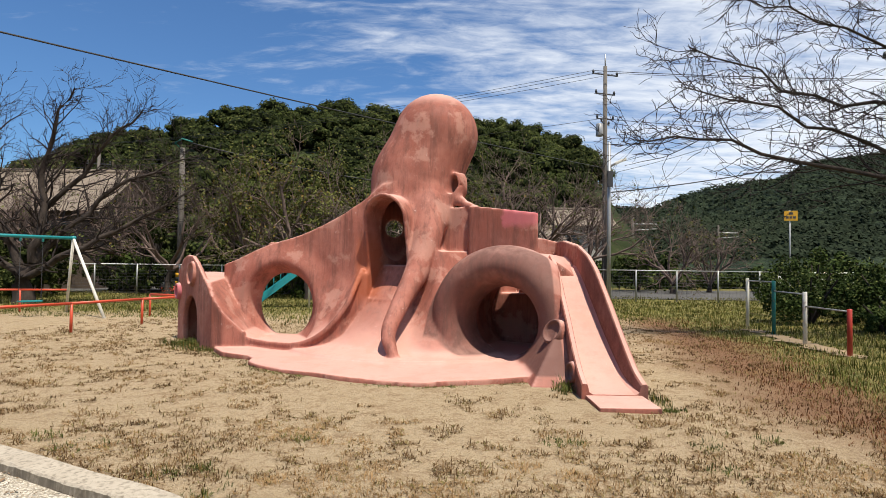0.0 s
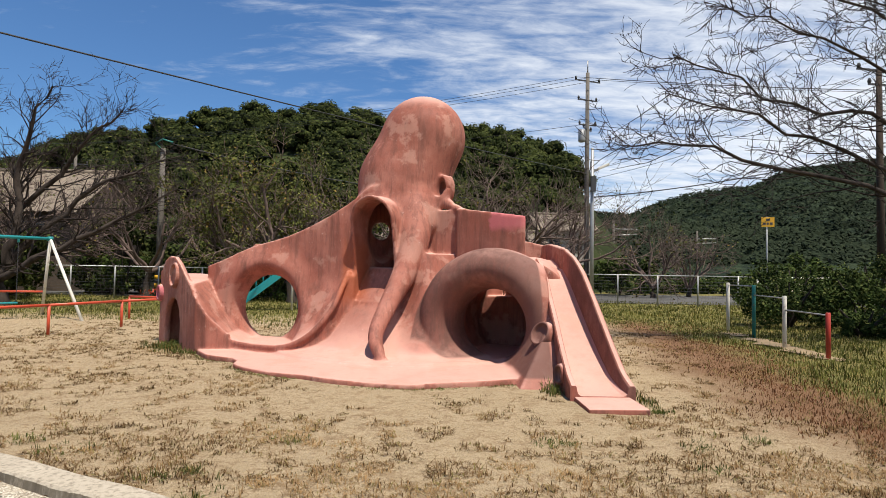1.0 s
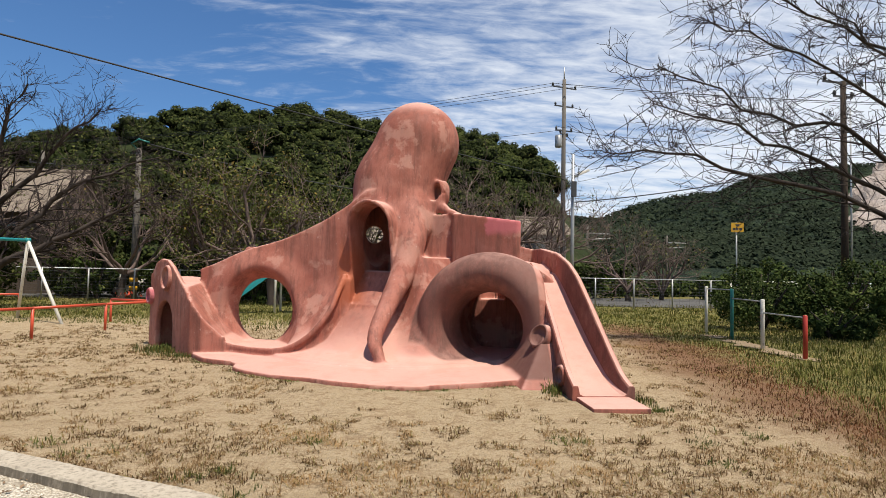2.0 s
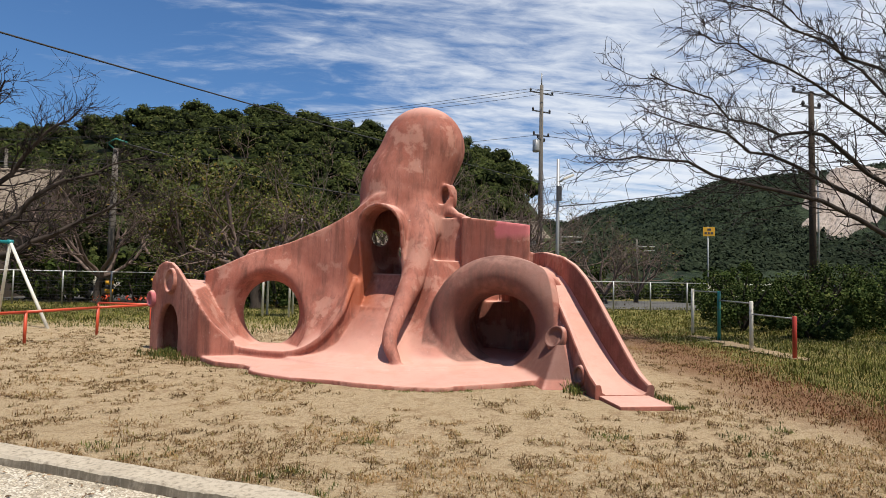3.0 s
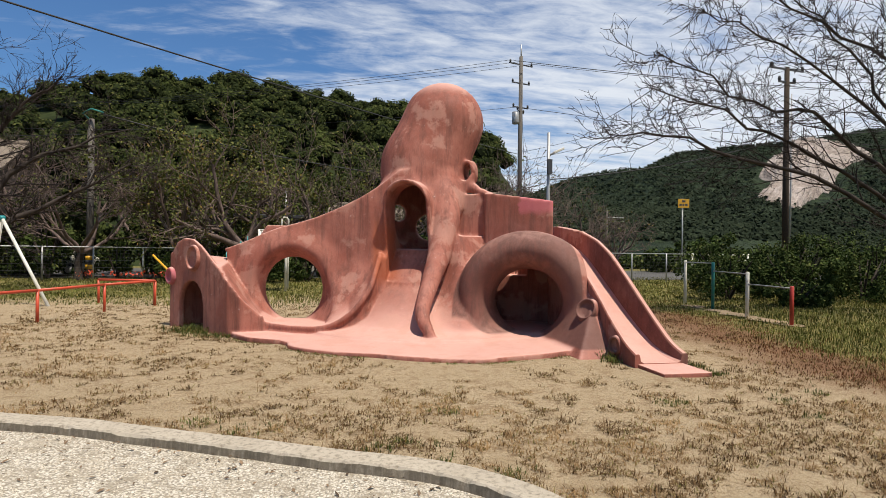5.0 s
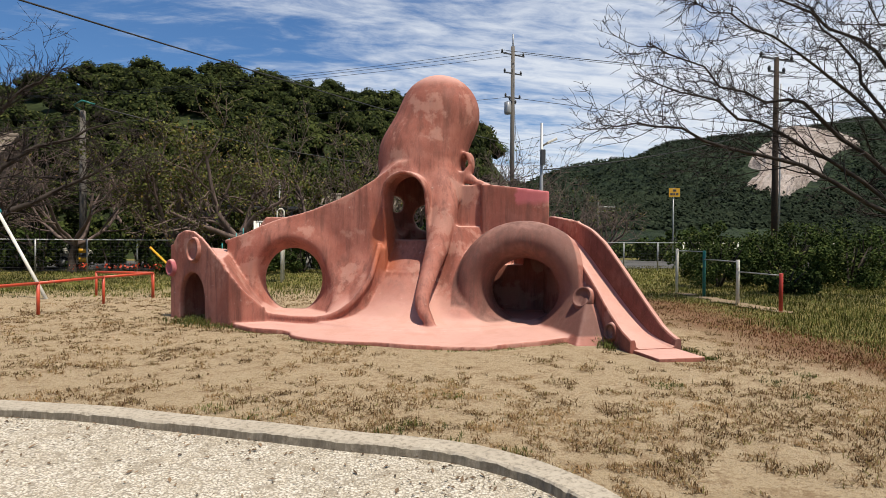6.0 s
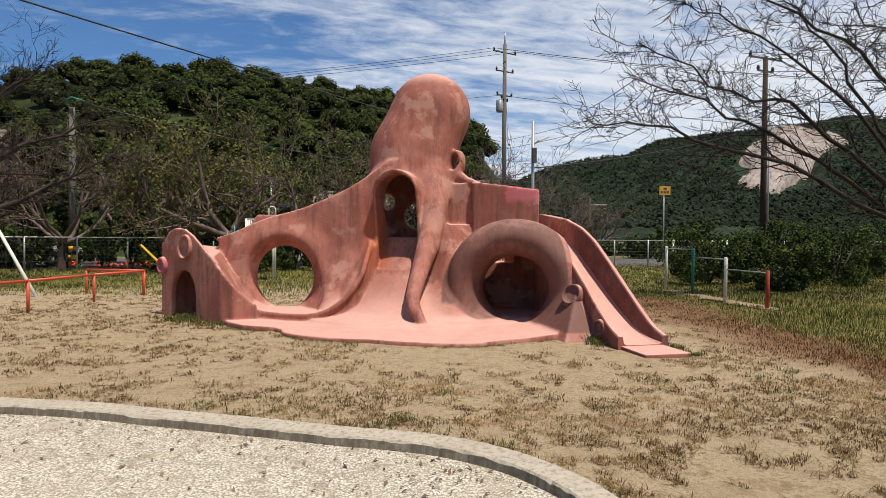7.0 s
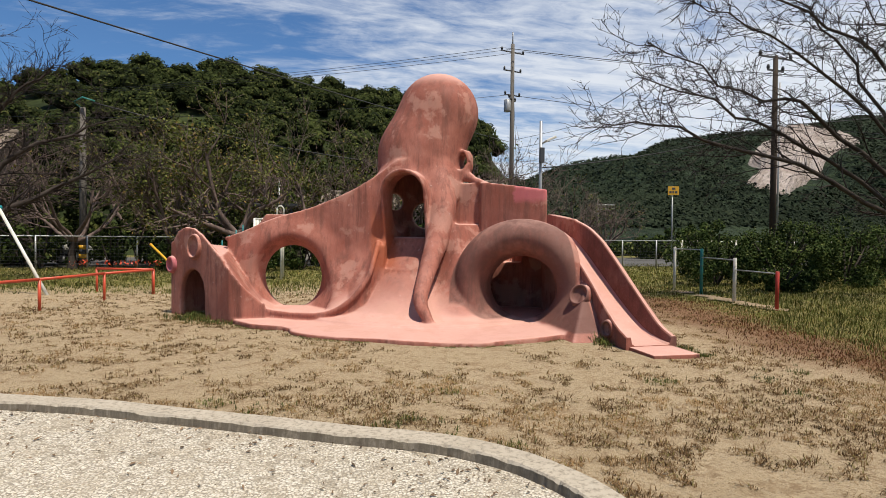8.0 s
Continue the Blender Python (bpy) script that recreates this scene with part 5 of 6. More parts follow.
def house(x0, x1, y0, y1, eave, ridge, wall_mat, label, windows=()):
    """Gabled house, ridge along x, with tiled roof courses."""
    t = thing("house", label, "house", "houses")
    part("wall", box_bm(x0, y0, 0, x1, y1, eave), wall_mat, t)
    ym, o = (y0 + y1) / 2, 0.6
    for sgn in (-1, 1):
        ye = y0 - o if sgn < 0 else y1 + o
        bm = bmesh.new()
        n = max(4, int((x1 - x0 + 2 * o) / 0.3))
        rows = 12
        vs = [[bm.verts.new((x0 - o + (x1 - x0 + 2 * o) * i / (2 * n), ye + (ym - ye) * j / rows, eave - 0.25 + (ridge - eave + 0.25) * j / rows + (0.06 if i % 2 else 0.0) + 0.03 * (j % 2)))
               for i in range(2 * n + 1)] for j in range(rows + 1)]
        for j in range(rows):
            for i in range(2 * n):
                bm.faces.new((vs[j][i], vs[j][i + 1], vs[j + 1][i + 1], vs[j + 1][i]))
        part("roof", bm, TILE, t, "weathered brown-grey tiled roof slope")
    tube("ridge_cap", [(x0 - o, ym, ridge + 0.05), (x1 + o, ym, ridge + 0.05)], 0.16, TILE, t, sides=8)
    for x, o2 in ((x0, 0.15), (x1, -0.15)):
        bm = bmesh.new()
        tri = [[bm.verts.new((x + k, yy, zz)) for yy, zz in ((y0, eave), (y1, eave), (ym, ridge - 0.1))] for k in (0, o2)]
        bm.faces.new(tri[0])
        bm.faces.new(tri[1][::-1])
        for k in range(3):
            bm.faces.new((tri[0][k], tri[0][(k + 1) % 3], tri[1][(k + 1) % 3], tri[1][k]))
        part("gable", bm, wall_mat, t)
    for wx, wz, w, h in windows:
        wf = part("window", box_bm(wx - w / 2, y0 - 0.06, wz - h / 2, wx + w / 2, y0 - 0.02, wz + h / 2), DARKMETAL, t)
        part("pane", box_bm(wx - w / 2 + 0.06, y0 - 0.075, wz - h / 2 + 0.06, wx + w / 2 - 0.06, y0 - 0.062, wz + h / 2 - 0.06), GLASS, wf)
    return t


house(-31, -19.8, 32.5, 40, 4.6, 7.2, WALL_D, "dark timber house with a weathered brown tiled roof", ((-22, 3.2, 2.2, 1.3), (-26, 3.2, 2.2, 1.3)))
house(9.6, 13.6, 47, 53, 5.2, 6.6, WALL_W, "cream plastered house beyond the road", ((10.6, 3.9, 0.9, 1.0), (12.4, 3.9, 0.9, 1.0)))
house(5.6, 9.0, 44, 50, 3.4, 4.8, WALL_W, "low house with a grey tiled roof")
house(-3.5, 2.5, 38, 44, 3.2, 4.6, WALL_W, "low house with a grey roof behind trees")


def shelter():
    t = thing("shelter", "open picnic shelter with a dark flat roof", "shelter")
    part("roof", box_bm(-8.2, 28.2, 2.95, -3.6, 31.5, 3.10, m=Matrix.Identity(4)), DARKMETAL, t, bevel=0.02)
    for x in (-7.9, -3.9):
        for y in (28.4, 31.2):
            tube("post", [(x, y, 0), (x, y, 2.95)], 0.06, DARKMETAL, t, sides=8)


shelter()


def parked_car(x, y, ang, mat, label):
    t = thing("car", label, "car", "parked cars", at=(x, y, 0.05, 0, 0, ang))
    prof = [(-2.0, 0.25), (-2.02, 0.75), (-1.85, 0.95), (-1.35, 1.42), (0.35, 1.46), (1.05, 1.0), (1.85, 0.85), (2.0, 0.6), (2.0, 0.25)]
    bm = bmesh.new()
    rows = [[bm.verts.new((px, sy * (0.80 if pz < 1.1 else 0.66), pz)) for px, pz in prof] for sy in (-1, 1)]
    for k in range(len(prof)):
        k2 = (k + 1) % len(prof)
        bm.faces.new((rows[0][k], rows[0][k2], rows[1][k2], rows[1][k]))
    bm.faces.new(rows[0])
    bm.faces.new(rows[1][::-1])
    part("body", bm, mat, t, bevel=0.06)
    part("side_glass", box_bm(-1.25, -0.78, 1.0, 0.5, -0.70, 1.34), GLASS, t)
    for wx in (-1.25, 1.25):
        for wy in (-0.80, 0.80):
            w = tube("tyre", [(wx, wy - 0.1, 0.3), (wx, wy + 0.1, 0.3)], 0.31, BLACK, t, sides=18)
            tube("rim", [(wx, wy - 0.115, 0.3), (wx, wy + 0.115, 0.3)], 0.18, STEEL, w, sides=12)


parked_car(17.8, 53.0, 3, WHITE, "white hatchback parked on the road behind the fence")
parked_car(-16.0, 31.5, 178, WHITE, "white hatchback parked behind the rear fence")

# ---------------- trees ----------------


def grow(rng, p, d, length, r, level, levels, out, up=0.12, wig=0.22, kids=(3, 5), shrink=0.62, r_min=0.0075):
    """One limb with its side limbs; out[level] collects (points, radii)."""
    n = 7 if level < 2 else (5 if level < levels - 1 else 4)
    pts, dd = [np.array(p, float)], np.array(d, float)
    for i in range(n - 1):
        dd = dd + rng.normal(0, wig, 3) + np.array([0, 0, up])
        dd /= np.linalg.norm(dd)
        pts.append(pts[-1] + dd * length / (n - 1))
    pts = np.array(pts)
    rad = np.maximum(r * np.linspace(1, 0.42 if level < levels else 0.3, n), r_min * 0.6)
    out.setdefault(level, []).append((pts, rad))
    if level >= levels:
        return
    for k in range(rng.integers(*kids) + (1 if level > 1 else 0)):
        s = rng.uniform(0.25, 1.0) * (n - 1)
        i = min(int(s), n - 2)
        q = pts[i] + (pts[i + 1] - pts[i]) * (s - i)
        ax = pts[i + 1] - pts[i]
        ax /= np.linalg.norm(ax)
        side = np.cross(ax, rng.normal(0, 1, 3))
        side /= np.linalg.norm(side) + 1e-9
        a = rng.uniform(0.45, 1.0)
        nd = ax * math.cos(a) + side * math.sin(a)
        grow(rng, q, nd, length * shrink * rng.uniform(0.7, 1.15), max(np.interp(s, range(n), rad) * 0.62, r_min), level + 1, levels, out, up, wig, kids, shrink, r_min)


def leaf_quads(rng, c, size, outward=None, jitter=0.8):
    n = len(c)
    nrm = rng.normal(0, 1, (n, 3)) * jitter
    nrm[:, 2] += 0.35
    if outward is not None:
        nrm += outward
    nrm /= np.linalg.norm(nrm, axis=1)[:, None]
    u = np.cross(nrm, rng.normal(0, 1, (n, 3)))
    u /= np.linalg.norm(u, axis=1)[:, None]
    v = np.cross(nrm, u)
    s = (size * rng.uniform(0.6, 1.4, n))[:, None]
    q = np.stack([c - u * s, c + v * s * 0.6, c + u * s, c - v * s * 0.6], 1)
    return q.reshape(-1, 3), 4 * np.arange(n)[:, None] + np.array([[0, 1, 2, 3]])


def bare_tree(seed, x, y, h, label, r=0.16, fork=1.2, n_limbs=5, spread=0.9, levels=4, leaves=0, leaf_size=0.06, limbs=None, up=0.10, wig=0.2, bark=None, twig=None, kids=(3, 5), shrink=0.62):
    rng = np.random.default_rng(seed)
    t = thing("tree", label, "tree", "trees", at=(x, y, 0))
    out = {}
    base = [((0, 0, -0.2), r * 1.5), ((0.03, 0, 0.25), r * 1.12), ((rng.normal(0, 0.08), rng.normal(0, 0.08), fork * 0.6), r), ((rng.normal(0, 0.12), rng.normal(0, 0.12), fork), r * 0.92)]
    out[0] = [(np.array([b[0] for b in base]), np.array([b[1] for b in base]))]
    top = np.array(base[-1][0])
    if limbs is None:
        for k in range(n_limbs):
            a = 6.283 * k / n_limbs + rng.normal(0, 0.35)
            e = spread * rng.uniform(0.6, 1.2)
            d = np.array([math.cos(a) * e, math.sin(a) * e, 1.0])
            grow(rng, top, d / np.linalg.norm(d), (h - fork) * rng.uniform(0.55, 0.8), r * 0.62, 1, levels, out, up, wig, kids, shrink, 0.011 if y > 22 else 0.0075)
    else:
        for ctrl, lr in limbs:
            p = smooth_path(ctrl, 14)
            p = p + rng.normal(0, 0.075, p.shape)
            p[0] = ctrl[0]
            rad = np.linspace(lr, lr * 0.16, len(p))
            out.setdefault(1, []).append((p, rad))
            for i in range(2, len(p)):
                for m in range(4 if i > 4 else 2):
                    ax = p[i] - p[i - 1]
                    ax /= np.linalg.norm(ax)
                    side = np.cross(ax, rng.normal(0, 1, 3))
                    side /= np.linalg.norm(side)
                    a = rng.uniform(0.4, 0.9)
                    q0 = p[i - 1] + (p[i] - p[i - 1]) * rng.uniform(0, 1)
                    grow(rng, q0, ax * math.cos(a) + side * math.sin(a), rng.uniform(0.35, 1.0) ** 1.5 * 1.9 * (1.2 - 0.4 * i / len(p)), max(rad[i] * 0.40, 0.011), 2, levels, out, up, wig, kids, shrink, 0.0075)
    v, f = tube_arrays(out[0], 14)
    part("trunk", np_mesh("trunk", v, f, True), bark or BARK, t, "dark rough trunk")
    v, f = tube_arrays(out[1], 9)
    part("branchwork", np_mesh("branchwork", v, f, True), bark or (BARK if y < 25 else BARK_F), t)
    thin = [q for lv in out if lv > 1 for q in out[lv]]
    v, f = tube_arrays(thin, 4)
    part("twig_crown", np_mesh("twig_crown", v, f, True), twig or (BARK_P if y < 25 else BARK_F), t, "bare fine twigs")
    if leaves:
        pts = np.concatenate([q[0][1:] for q in out.get(levels, [])])
        c = pts[rng.integers(0, len(pts), leaves)] + rng.normal(0, 0.10, (leaves, 3))
        v, f = leaf_quads(rng, c, np.full(leaves, leaf_size))
        tagged(part("leafage", np_mesh("leafage", v, f), SPARSE, t, "sparse yellow-green leaves"), kind="stuff")
    return t


for k, (x, y, h, lv) in enumerate(((-17.0, 31.0, 7.0, 300), (-11.2, 31.5, 7.4, 1500), (-7.8, 29.8, 6.6, 4200), (-3.6, 28.6, 6.2, 2400), (-1.6, 31.5, 7.6, 700), (3.0, 30.2, 7.2, 300), (6.8, 33.5, 8.2, 200), (-22.5, 29.5, 7.0, 300))):
    bare_tree(300 + k, x, y, h, "nearly bare brown tree among the rear trees", r=0.17, fork=1.3, n_limbs=6, spread=1.15, levels=4, leaves=lv, leaf_size=0.07, up=0.06)
# big cherry whose limbs reach over from the right
bare_tree(71, 14.6, 12.2, 8, "large leafless cherry tree with long spreading limbs", r=0.26, fork=1.5, levels=4, up=0.05, wig=0.24, shrink=0.56, limbs=[
    ([(0, 0, 1.3), (-2.4, -0.3, 2.25), (-4.6, -0.2, 3.15), (-6.6, 0, 3.8), (-8.2, 0, 4.15), (-9.6, 0.1, 4.3), (-10.5, 0.1, 4.3)], 0.075),
    ([(0, 0, 1.5), (-2.2, 0.4, 3.6), (-4.1, 0.4, 4.95), (-5.8, 0.3, 5.2), (-7.4, 0.2, 5.65), (-9.4, 0.0, 6.4)], 0.075),
    ([(0, 0, 1.5), (-1.6, -0.5, 4.2), (-3.0, -0.6, 5.9), (-4.6, -0.6, 6.8), (-6.4, -0.5, 7.5), (-8.0, -0.4, 8.0)], 0.068),
    ([(0, 0, 1.5), (-0.6, 0.8, 4.2), (-2.0, 1.2, 6.4), (-3.4, 1.4, 8.0), (-4.6, 1.6, 9.0)], 0.07),
    ([(0, 0, 1.4), (-1.4, -1.6, 3.0), (-2.6, -2.4, 4.6), (-4.2, -2.6, 5.8), (-5.8, -2.4, 6.5)], 0.066),
    ([(0, 0, 1.4), (-2.6, 0.2, 2.9), (-4.9, 0.3, 4.1), (-6.6, 0.3, 4.7), (-8.2, 0.2, 5.2), (-9.6, 0.1, 5.5)], 0.066),
    ([(0, 0, 1.5), (-1.9, 0.0, 4.0), (-3.6, 0.0, 5.5), (-5.2, -0.1, 6.2), (-7.0, -0.2, 6.9), (-8.4, -0.2, 7.3)], 0.06),
    ([(0, 0, 1.5), (1.5, 1.0, 3.6), (3.2, 1.4, 5.6), (4.5, 1.6, 7.0)], 0.11)], kids=(2, 4))
# cherry by the swing
bare_tree(72, -15.0, 20.6, 8.6, "gnarled leafless cherry tree behind the swing", r=0.30, fork=1.1, levels=4, up=0.05, limbs=[
    ([(0, 0, 1.0), (0.5, 0, 2.6), (0.4, 0.2, 4.6), (0.9, 0, 6.4), (1.6, 0, 7.8)], 0.17),
    ([(0, 0, 1.0), (-0.8, 0, 2.8), (-1.2, 0, 4.8), (-1.6, 0.3, 6.8), (-2.2, 0, 8.0)], 0.17),
    ([(0, 0, 0.9), (1.6, -0.3, 1.7), (3.2, -0.4, 2.6), (4.8, -0.3, 3.4), (6.0, -0.2, 4.2)], 0.14),
    ([(0, 0, 1.0), (1.0, 0.5, 2.6), (2.4, 0.8, 4.0), (4.0, 0.8, 5.0), (5.6, 0.8, 5.5)], 0.13),
    ([(0, 0, 1.0), (-1.6, -0.6, 2.2), (-3.4, -0.8, 3.8), (-5.0, -0.8, 5.4)], 0.14),
    ([(0, 0, 1.0), (0.2, 0.8, 3.2), (1.6, 1.0, 5.2), (2.8, 1.0, 6.6), (3.6, 1.0, 7.3)], 0.13)], kids=(2, 4))
bare_tree(73, -5.9, 25.6, 6.6, "nearly leafless spreading tree with sparse yellow-green leaves", r=0.22, fork=1.5, n_limbs=6, spread=1.5, levels=4, leaves=2600, leaf_size=0.055, up=0.05)
bare_tree(74, 4.9, 32.0, 9.2, "bare purplish-brown tree behind the octopus", r=0.24, fork=1.6, n_limbs=7, spread=0.95, levels=4, leaves=500, up=0.06)
bare_tree(75, 14.2, 35.5, 5.0, "low bare brown tree with upright twigs", r=0.16, fork=0.6, n_limbs=8, spread=0.9, levels=4, leaves=300, leaf_size=0.08)
bare_tree(76, -13.2, 27.6, 6.2, "bare reddish-brown tree by the fence", r=0.15, fork=1.2, n_limbs=6, spread=1.3, levels=4, leaves=500)
bare_tree(77, -9.6, 28.2, 6.6, "half-bare tree with thin olive leaves", r=0.15, fork=1.2, n_limbs=6, spread=1.1, levels=4, leaves=5200, leaf_size=0.075)
bare_tree(78, 0.6, 29.4, 6.4, "half-bare tree with thin olive leaves", r=0.15, fork=1.4, n_limbs=6, spread=1.2, levels=4, leaves=1500, leaf_size=0.07)
bare_tree(79, 17.6, 38.0, 4.6, "low bare brown tree with upright twigs", r=0.14, fork=0.5, n_limbs=7, spread=0.9, levels=4, leaves=300, leaf_size=0.08)
bare_tree(80, -19.5, 27.8, 6.0, "bare reddish-brown tree by the fence", r=0.14, fork=1.0, n_limbs=6, spread=1.2, levels=4, leaves=300)
bare_tree(81, 9.2, 36.5, 7.4, "bare grey tree behind the lamp pole", r=0.15, fork=1.4, n_limbs=6, spread=0.8, levels=4)


def shrub(seed, x, y, rx, ry, h, label, n=2600, leaf=0.07, mat=None, name="bush", category="bush"):
    """A leafy shrub: a few stems and lobes of many small leaves."""
    rng = np.random.default_rng(seed)
    t = thing(name, label, category, "bushes", at=(x, y, 0))
    stems = []
    for k in range(6):
        a, e = rng.uniform(0, 6.28), rng.uniform(0.3, 0.7)
        q = np.array([(0, 0, -0.1), (math.cos(a) * rx * e * 0.5, math.sin(a) * ry * e * 0.5, h * 0.4), (math.cos(a) * rx * e, math.sin(a) * ry * e, h * 0.75)])
        stems.append((q, np.array([0.05, 0.035, 0.015])))
    v, f = tube_arrays(stems, 6)
    part("stem_base", np_mesh("stem_base", v, f, True), BARK, t)
    lobes = 26
    a, e = rng.uniform(0, 6.28, lobes), np.sqrt(rng.uniform(0.0, 0.75, lobes))
    cz = h * rng.uniform(0.15, 0.95, lobes) * (1 - 0.45 * e)
    lc = np.stack([np.cos(a) * rx * e, np.sin(a) * ry * e, cz], 1)
    lr = rng.uniform(0.14, 0.34, lobes) * min(rx, ry, h)
    i = rng.integers(0, lobes, n)
    o = rng.normal(0, 1, (n, 3))
    o /= np.linalg.norm(o, axis=1)[:, None]
    c = lc[i] + o * (lr[i] * rng.uniform(0.55, 1.08, n))[:, None]
    c[:, 2] = np.maximum(c[:, 2], 0.03)
    v, f = leaf_quads(rng, c, np.full(n, leaf), o * 0.9, 0.7)
    part("foliage", np_mesh("foliage", v, f), mat or BUSH, t, "dense small leaves")


bush_rng = np.random.default_rng(90)
# thicket on the right, in front of the road
for k, (x, y, rx, ry, h) in enumerate(((10.6, 16.6, 1.6, 1.2, 1.7), (12.6, 16.0, 1.8, 1.3, 1.9), (14.8, 15.6, 1.9, 1.4, 1.8), (12.0, 18.6, 1.9, 1.5, 2.3), (14.6, 18.4, 2.2, 1.6, 2.5), (17.4, 17.4, 2.2, 1.6, 2.2), (17.6, 20.2, 2.4, 1.8, 2.7),
                                       (20.5, 18.8, 2.3, 1.8, 2.4), (21.4, 22.4, 2.6, 2.0, 3.0), (25.0, 21.8, 2.8, 2.0, 3.4), (24.6, 18.0, 2.4, 1.8, 2.2), (11.0, 14.2, 1.1, 0.8, 0.9))):
    shrub(100 + k, x, y, rx, ry, h, "dense dark green thicket shrub beyond the pull-up bars", 5600, 0.047)
# taller greenery beyond the road on the right
for k in range(16):
    shrub(130 + k, 4 + 3.2 * k + bush_rng.normal(0, 0.8), 42 + bush_rng.uniform(-3, 5), 2.6, 2.2, bush_rng.uniform(1.6, 3.6), "leafy green shrub beyond the road", 1700, 0.15)
for k in range(16):
    shrub(400 + k, 5.5 + 3.4 * k, 48 + bush_rng.uniform(-1.5, 1.5), 2.8, 1.6, bush_rng.uniform(1.5, 2.6), "leafy green shrub beyond the road", 1700, 0.16)
# hedge line behind the rear fence
for k in range(19):
    shrub(160 + k, -32 + 1.95 * k + bush_rng.normal(0, 0.4), 29.4 + bush_rng.uniform(-0.6, 1.2), 1.5, 1.1, bush_rng.uniform(1.6, 3.2), "dark green shrub behind the rear fence", 1500, 0.09)
for k in range(7):
    shrub(240 + k, -8.6 + 1.75 * k, 26.4 + bush_rng.uniform(-0.4, 0.6), 1.3, 1.0, bush_rng.uniform(1.3, 2.0), "leafy green shrub at the rear of the yard", 2400, 0.06)
for k, (x, y, h) in enumerate(((-17.4, 24.4, 2.6), (-18.6, 26.0, 4.6), (-15.6, 30.5, 5.2), (-22.5, 26.2, 3.0), (-12.0, 33.0, 6.0), (-7.5, 35.0, 6.5), (-2.5, 34.0, 6.0), (2.6, 35.0, 6.0), (-25.0, 30.0, 5.0))):
    shrub(190 + k, x, y, 0.42 * h, 0.38 * h, h, "dense evergreen tree among houses and fence", 4200, 0.10, FOREST, "evergreen_tree", "tree")

# ---------------- wooded hill and far mountains ----------------
RIDGE_X = [-140, -90, -77, -67, -59, -47.5, -37.7, -29.9, -22, -18, -8, 6.5, 16.3, 23.2, 26.6, 29.5, 34, 40]
RIDGE_Z = [10, 12.5, 14.5, 18, 22, 24.0, 26.5, 28.0, 27.5, 28.2, 26.8, 26.0, 24.0, 22.0, 17.0, 8.0, 2.0, -2]


def hill_z(x, y):
    top = np.interp(x * 100 / np.maximum(y, 60) * 0.5 + x * 0.5, RIDGE_X, RIDGE_Z)
    s = np.clip((y - 46) / 54, 0, 1)
    back = np.clip((y - 105) / 70, 0, 1)
    return top * (s ** 0.8) * (1 - 0.6 * back) - 1.0


tagged(part("hill", grid_mesh("hill", np.linspace(-150, 45, 66), np.linspace(44, 180, 46), hill_z), leaf_material("hill_earth", (0.02, 0.028, 0.01), (0.04, 0.05, 0.018)), None), "wooded hill rising behind the playground", "hill", kind="structure")


def forest():
    """Crowns of broad lobes: leaf sprays turned outwards, over rough inner masses darkened to stand for shade."""
    rng = np.random.default_rng(55)
    n = 1000
    y = 47 + 63 * rng.uniform(0, 1, n)
    x = rng.uniform(-120, 34, n)
    z = hill_z(x, y)
    k = (z > 0.2) & (x / y < 0.272) & (x / y > -1.2)
    x, y, z = x[k], y[k], z[k]
    ball = bmesh.new()
    bmesh.ops.create_icosphere(ball, subdivisions=1, radius=1.0)
    bv = np.array([v.co[:] for v in ball.verts])
    bf = np.array([[v.index for v in fc.verts] for fc in ball.faces])
    ball.free()
    cs, oo, sz, kv, kf, base = [], [], [], [], [], 0
    for xi, yi, zi in zip(x, y, z):
        R = rng.uniform(1.7, 3.1)
        m = rng.integers(5, 9)
        a, e = rng.uniform(0, 6.28, m), np.sqrt(rng.uniform(0, 1, m))
        lc = np.stack([xi + np.cos(a) * R * 0.75 * e, yi + np.sin(a) * R * 0.75 * e, zi + R * (0.30 + rng.uniform(0.1, 1.0, m) * (1 - 0.55 * e))], 1)
        lr = R * rng.uniform(0.30, 0.52, m)
        q = 600
        i = rng.integers(0, m, q)
        o = rng.normal(0, 1, (q, 3))
        o[:, 2] = np.abs(o[:, 2]) * 1.2 - 0.35
        o[:, 1] -= 0.45
        o /= np.linalg.norm(o, axis=1)[:, None]
        cs.append(lc[i] + o * (lr[i] * rng.uniform(0.86, 1.10, q))[:, None] * np.array([1, 1, 0.85]))
        oo.append(o)
        sz.append(np.full(q, 0.135 + 0.024 * R))
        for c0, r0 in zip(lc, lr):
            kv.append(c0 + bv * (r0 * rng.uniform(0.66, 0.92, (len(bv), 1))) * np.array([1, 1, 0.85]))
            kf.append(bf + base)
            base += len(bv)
    c, o = np.concatenate(cs), np.concatenate(oo)
    return leaf_quads(rng, c, np.concatenate(sz), o * 1.7, 0.5), (np.concatenate(kv), np.concatenate(kf))


(fv, ff), (cv, cf) = forest()
tagged(part("hill_forest", np_mesh("hill_forest", fv, ff), FOREST, None), "dense dark green broadleaf woods covering the hill", "woods", kind="stuff")
tagged(part("hill_forest_shade_cores", np_mesh("hill_forest_shade_cores", cv, cf), CROWN_SHADE, None), "dark cores standing in for shade inside the hill's tree crowns", "woods", kind="stuff")


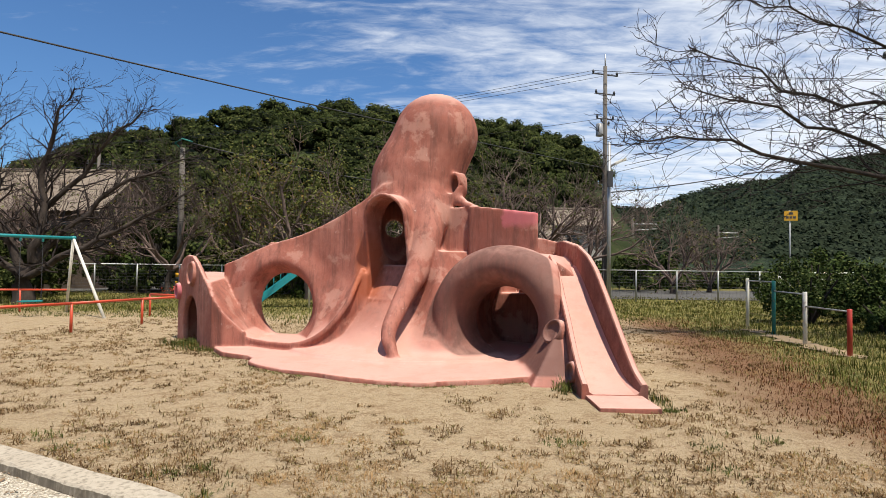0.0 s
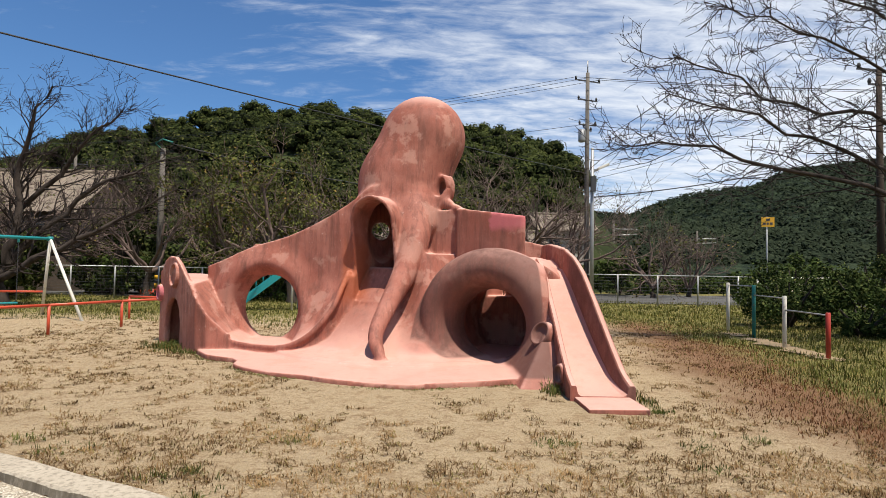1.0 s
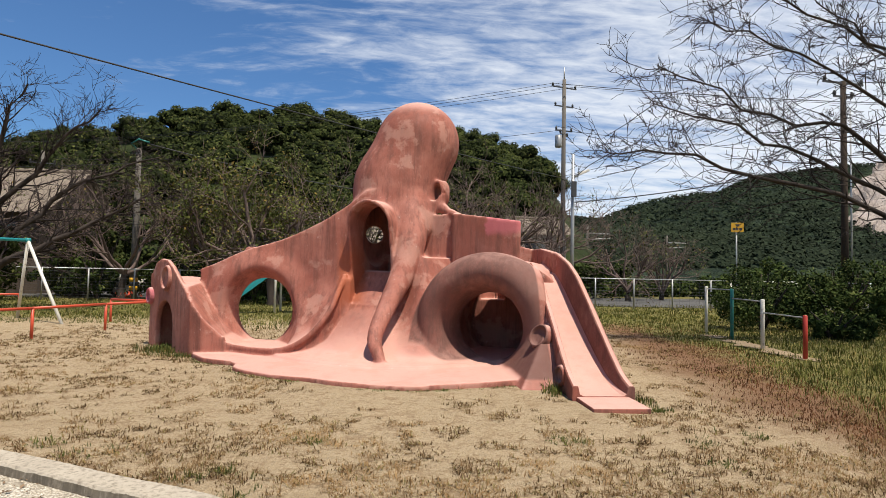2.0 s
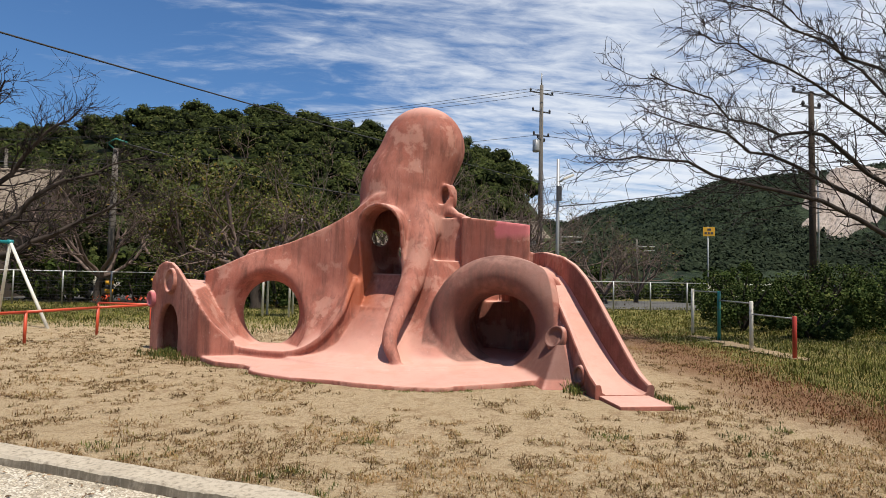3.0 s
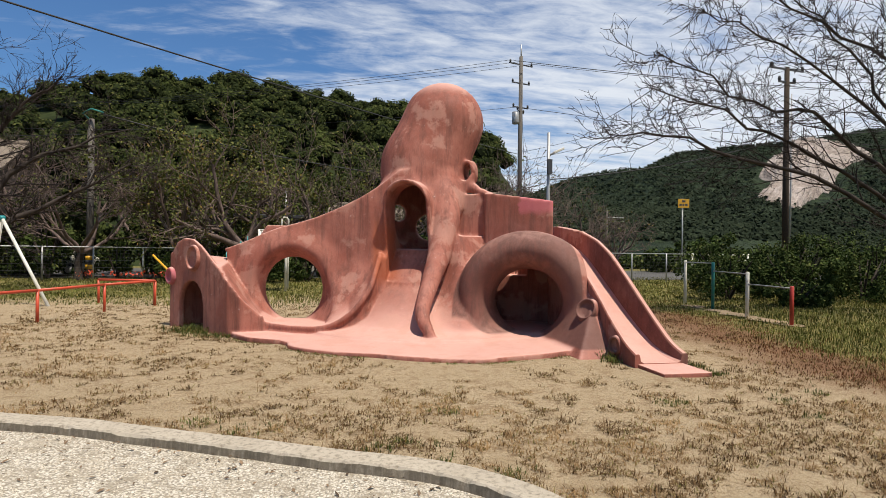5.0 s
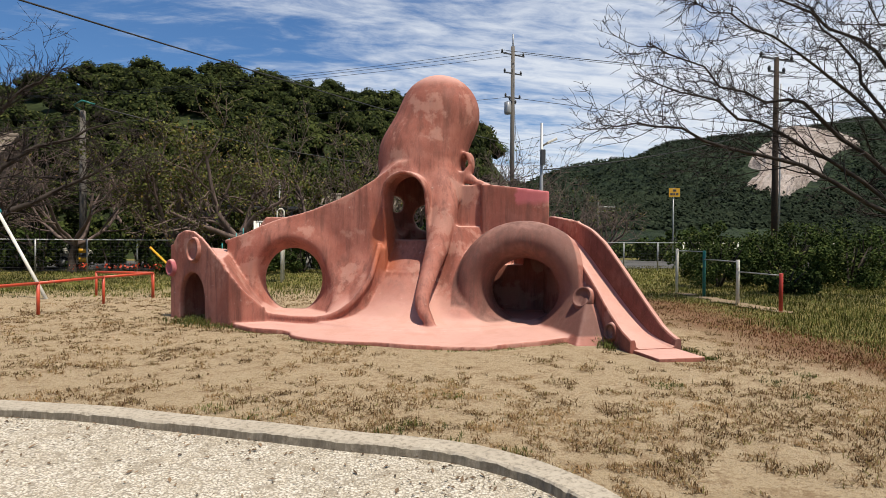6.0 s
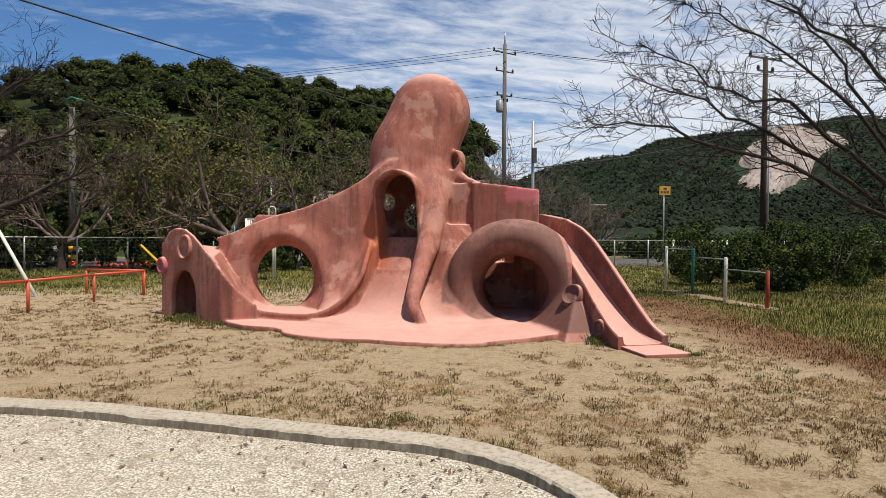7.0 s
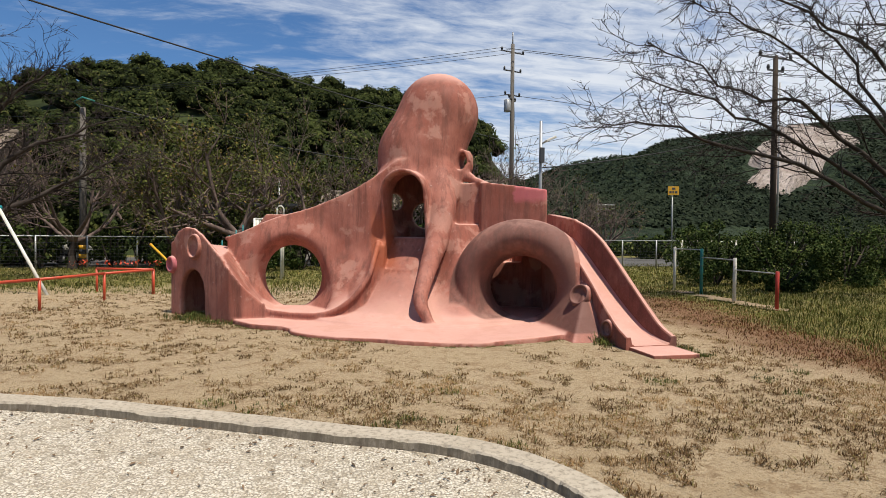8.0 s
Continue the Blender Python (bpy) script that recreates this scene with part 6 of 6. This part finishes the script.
def mountain_material():
    k = Mat("mountain_woods", 0.95, 0, 0.1)
    v, n, n2 = k.voronoi(0.12), k.noise(0.02, 5, 0.6), k.noise(0.35, 4, 0.7)
    c = k.mix(k.step(v, 0.1, 0.8), (0.034, 0.050, 0.024), (0.012, 0.020, 0.013))
    c = k.mix(k.step(n, 0.4, 0.65, 0, 0.6), c, (0.040, 0.055, 0.030))
    c = k.mix(k.step(n2, 0.5, 0.8, 0, 0.5), c, (0.012, 0.018, 0.012))
    k.bump(k.math("SUBTRACT", n2, v), 1.0, 4.0)
    return k.base(c)


MOUNT = mountain_material()


def ridge_noise(x, y):
    return 14 * (lattice(x, y, 90.0, 1) - 0.5) + 9 * (lattice(x, y, 38.0, 2) - 0.5) + 5 * (lattice(x, y, 14.0, 5) - 0.5)


def mountain_z(x, y):
    # skyline seen from the yard, as height over distance
    t = x / np.maximum(y, 1.0)
    top = np.interp(t, [-0.2, 0.15, 0.27, 0.36, 0.42, 0.50, 0.57, 0.65, 0.70, 0.78, 0.93, 1.12, 1.5, 2.2], [0.06, 0.085, 0.096, 0.106, 0.122, 0.136, 0.163, 0.194, 0.198, 0.208, 0.234, 0.268, 0.26, 0.2]) * 700
    s = np.clip((y - 260) / 440, 0, 1)
    return top * s ** 1.1 * (1 - 0.5 * np.clip((y - 720) / 400, 0, 1)) + ridge_noise(x, y) * s * 0.5 + 58 * (lattice(x + 0.35 * y, y * 0.35, 70.0, 4) - 0.5) * 4 * s * (1 - s) - 1.5


tagged(part("far_mountains", grid_mesh("far_mountains", np.linspace(-150, 1500, 150), np.linspace(250, 1100, 90), mountain_z), MOUNT, None), "hazy wooded mountains on the horizon", "mountain", kind="structure")


def far_woods():
    """Tree crowns of the mountains, as clumps of leaves."""
    rng = np.random.default_rng(57)
    n = 24000
    t, y = rng.uniform(0.15, 1.35, n), 290 + 450 * rng.uniform(0, 1, n) ** 1.1
    x = t * y
    z = mountain_z(x, y)
    u, v = (t - 0.955) / 0.13, (y - 486) / 88
    k = (u * u + v * v > 1.0)
    x, y, z = x[k], y[k], z[k]
    m = 4
    c = np.repeat(np.stack([x, y, z + 1.0], 1), m, 0) + rng.normal(0, 1, (len(x) * m, 3)) * np.array([1.8, 1.8, 0.9])
    return leaf_quads(rng, c, np.full(len(c), 1.4), np.tile(np.array([[0, -0.6, 0.9]]), (len(c), 1)), 0.6)


wv, wf_ = far_woods()
# leaf greens greyed a little, which puts slight haze into the colour
FARWOOD = leaf_material("far_woods", (0.014, 0.021, 0.0115), (0.026, 0.034, 0.018), (0.031, 0.039, 0.021), clump=0.012)
tagged(part("far_woods", np_mesh("far_woods", wv, wf_), FARWOOD, None), "distant dark green woods on the mountains", "woods", kind="stuff")


def quarry_mesh():
    """Bare rock face cut into the mountain's flank, a few metres proud of the woods."""
    rng = np.random.default_rng(8)
    bm = bmesh.new()
    nu, nv = 46, 26
    rows = []
    for j in range(nv + 1):
        row = []
        for i in range(nu + 1):
            u, v = i / nu * 2 - 1, j / nv * 2 - 1
            a = math.atan2(v, u)
            edge = 1 + 0.14 * math.sin(3 * a + 1) + 0.09 * math.sin(7 * a) + 0.06 * math.sin(17 * a + 1)
            m = max(abs(u), abs(v))
            l = math.hypot(u, v) or 1.0
            u, v = u * m / l * edge, v * m / l * edge
            t = 0.955 + 0.125 * u * (1 - 0.55 * max(0.0, -v) * (1 if u > 0 else 0)) + 0.03 * v
            y = 486 + 84 * v
            x = t * y
            z = float(mountain_z(np.array(x), np.array(y)))
            cliff = 5.0 * (0.5 + 0.5 * math.sin(v * 16 + 2 * math.sin(u * 5)))
            row.append(bm.verts.new((x, y, z + 7.0 * (1 - m ** 6) + cliff * (1 - m ** 4) * 0.8 + rng.normal(0, 0.9))))
        rows.append(row)
    for a, b in zip(rows[:-1], rows[1:]):
        for k in range(nu):
            bm.faces.new((a[k], a[k + 1], b[k + 1], b[k]))
    return bm


kq = Mat("quarry_rock", 0.95, 0, 0.1)
qn, qs = kq.noise(0.05, 6, 0.65), kq.noise(0.12, 6, 0.7, (1, 1, 2.5))
qc = kq.mix(kq.step(qn, 0.35, 0.65), (0.25, 0.205, 0.175), (0.36, 0.31, 0.275))
qc = kq.mix(kq.step(qs, 0.52, 0.7, 0, 0.7), qc, (0.13, 0.11, 0.098))
kq.bump(qs, 1.0, 3.0)
tagged(part("quarry_face", quarry_mesh(), kq.base(qc), None), "bare pale rock quarry cut into the mountain", "quarry", kind="structure")


# red autumn flowers by the rear fence
fl_rng = np.random.default_rng(66)
fc = np.concatenate([np.stack([fl_rng.normal(cx, 0.22, 22), fl_rng.normal(cy, 0.2, 22), fl_rng.uniform(0.25, 0.45, 22)], 1) for cx, cy in ((-12.2, 25.9), (-10.9, 25.7), (-10.2, 26.0), (-9.3, 25.5))])
flv, flf = leaf_quads(fl_rng, fc, np.full(len(fc), 0.06))
tagged(part("red_flowers", np_mesh("red_flowers", flv, flf), RED, None), "small clumps of red flowers by the fence", "flowers", kind="stuff")
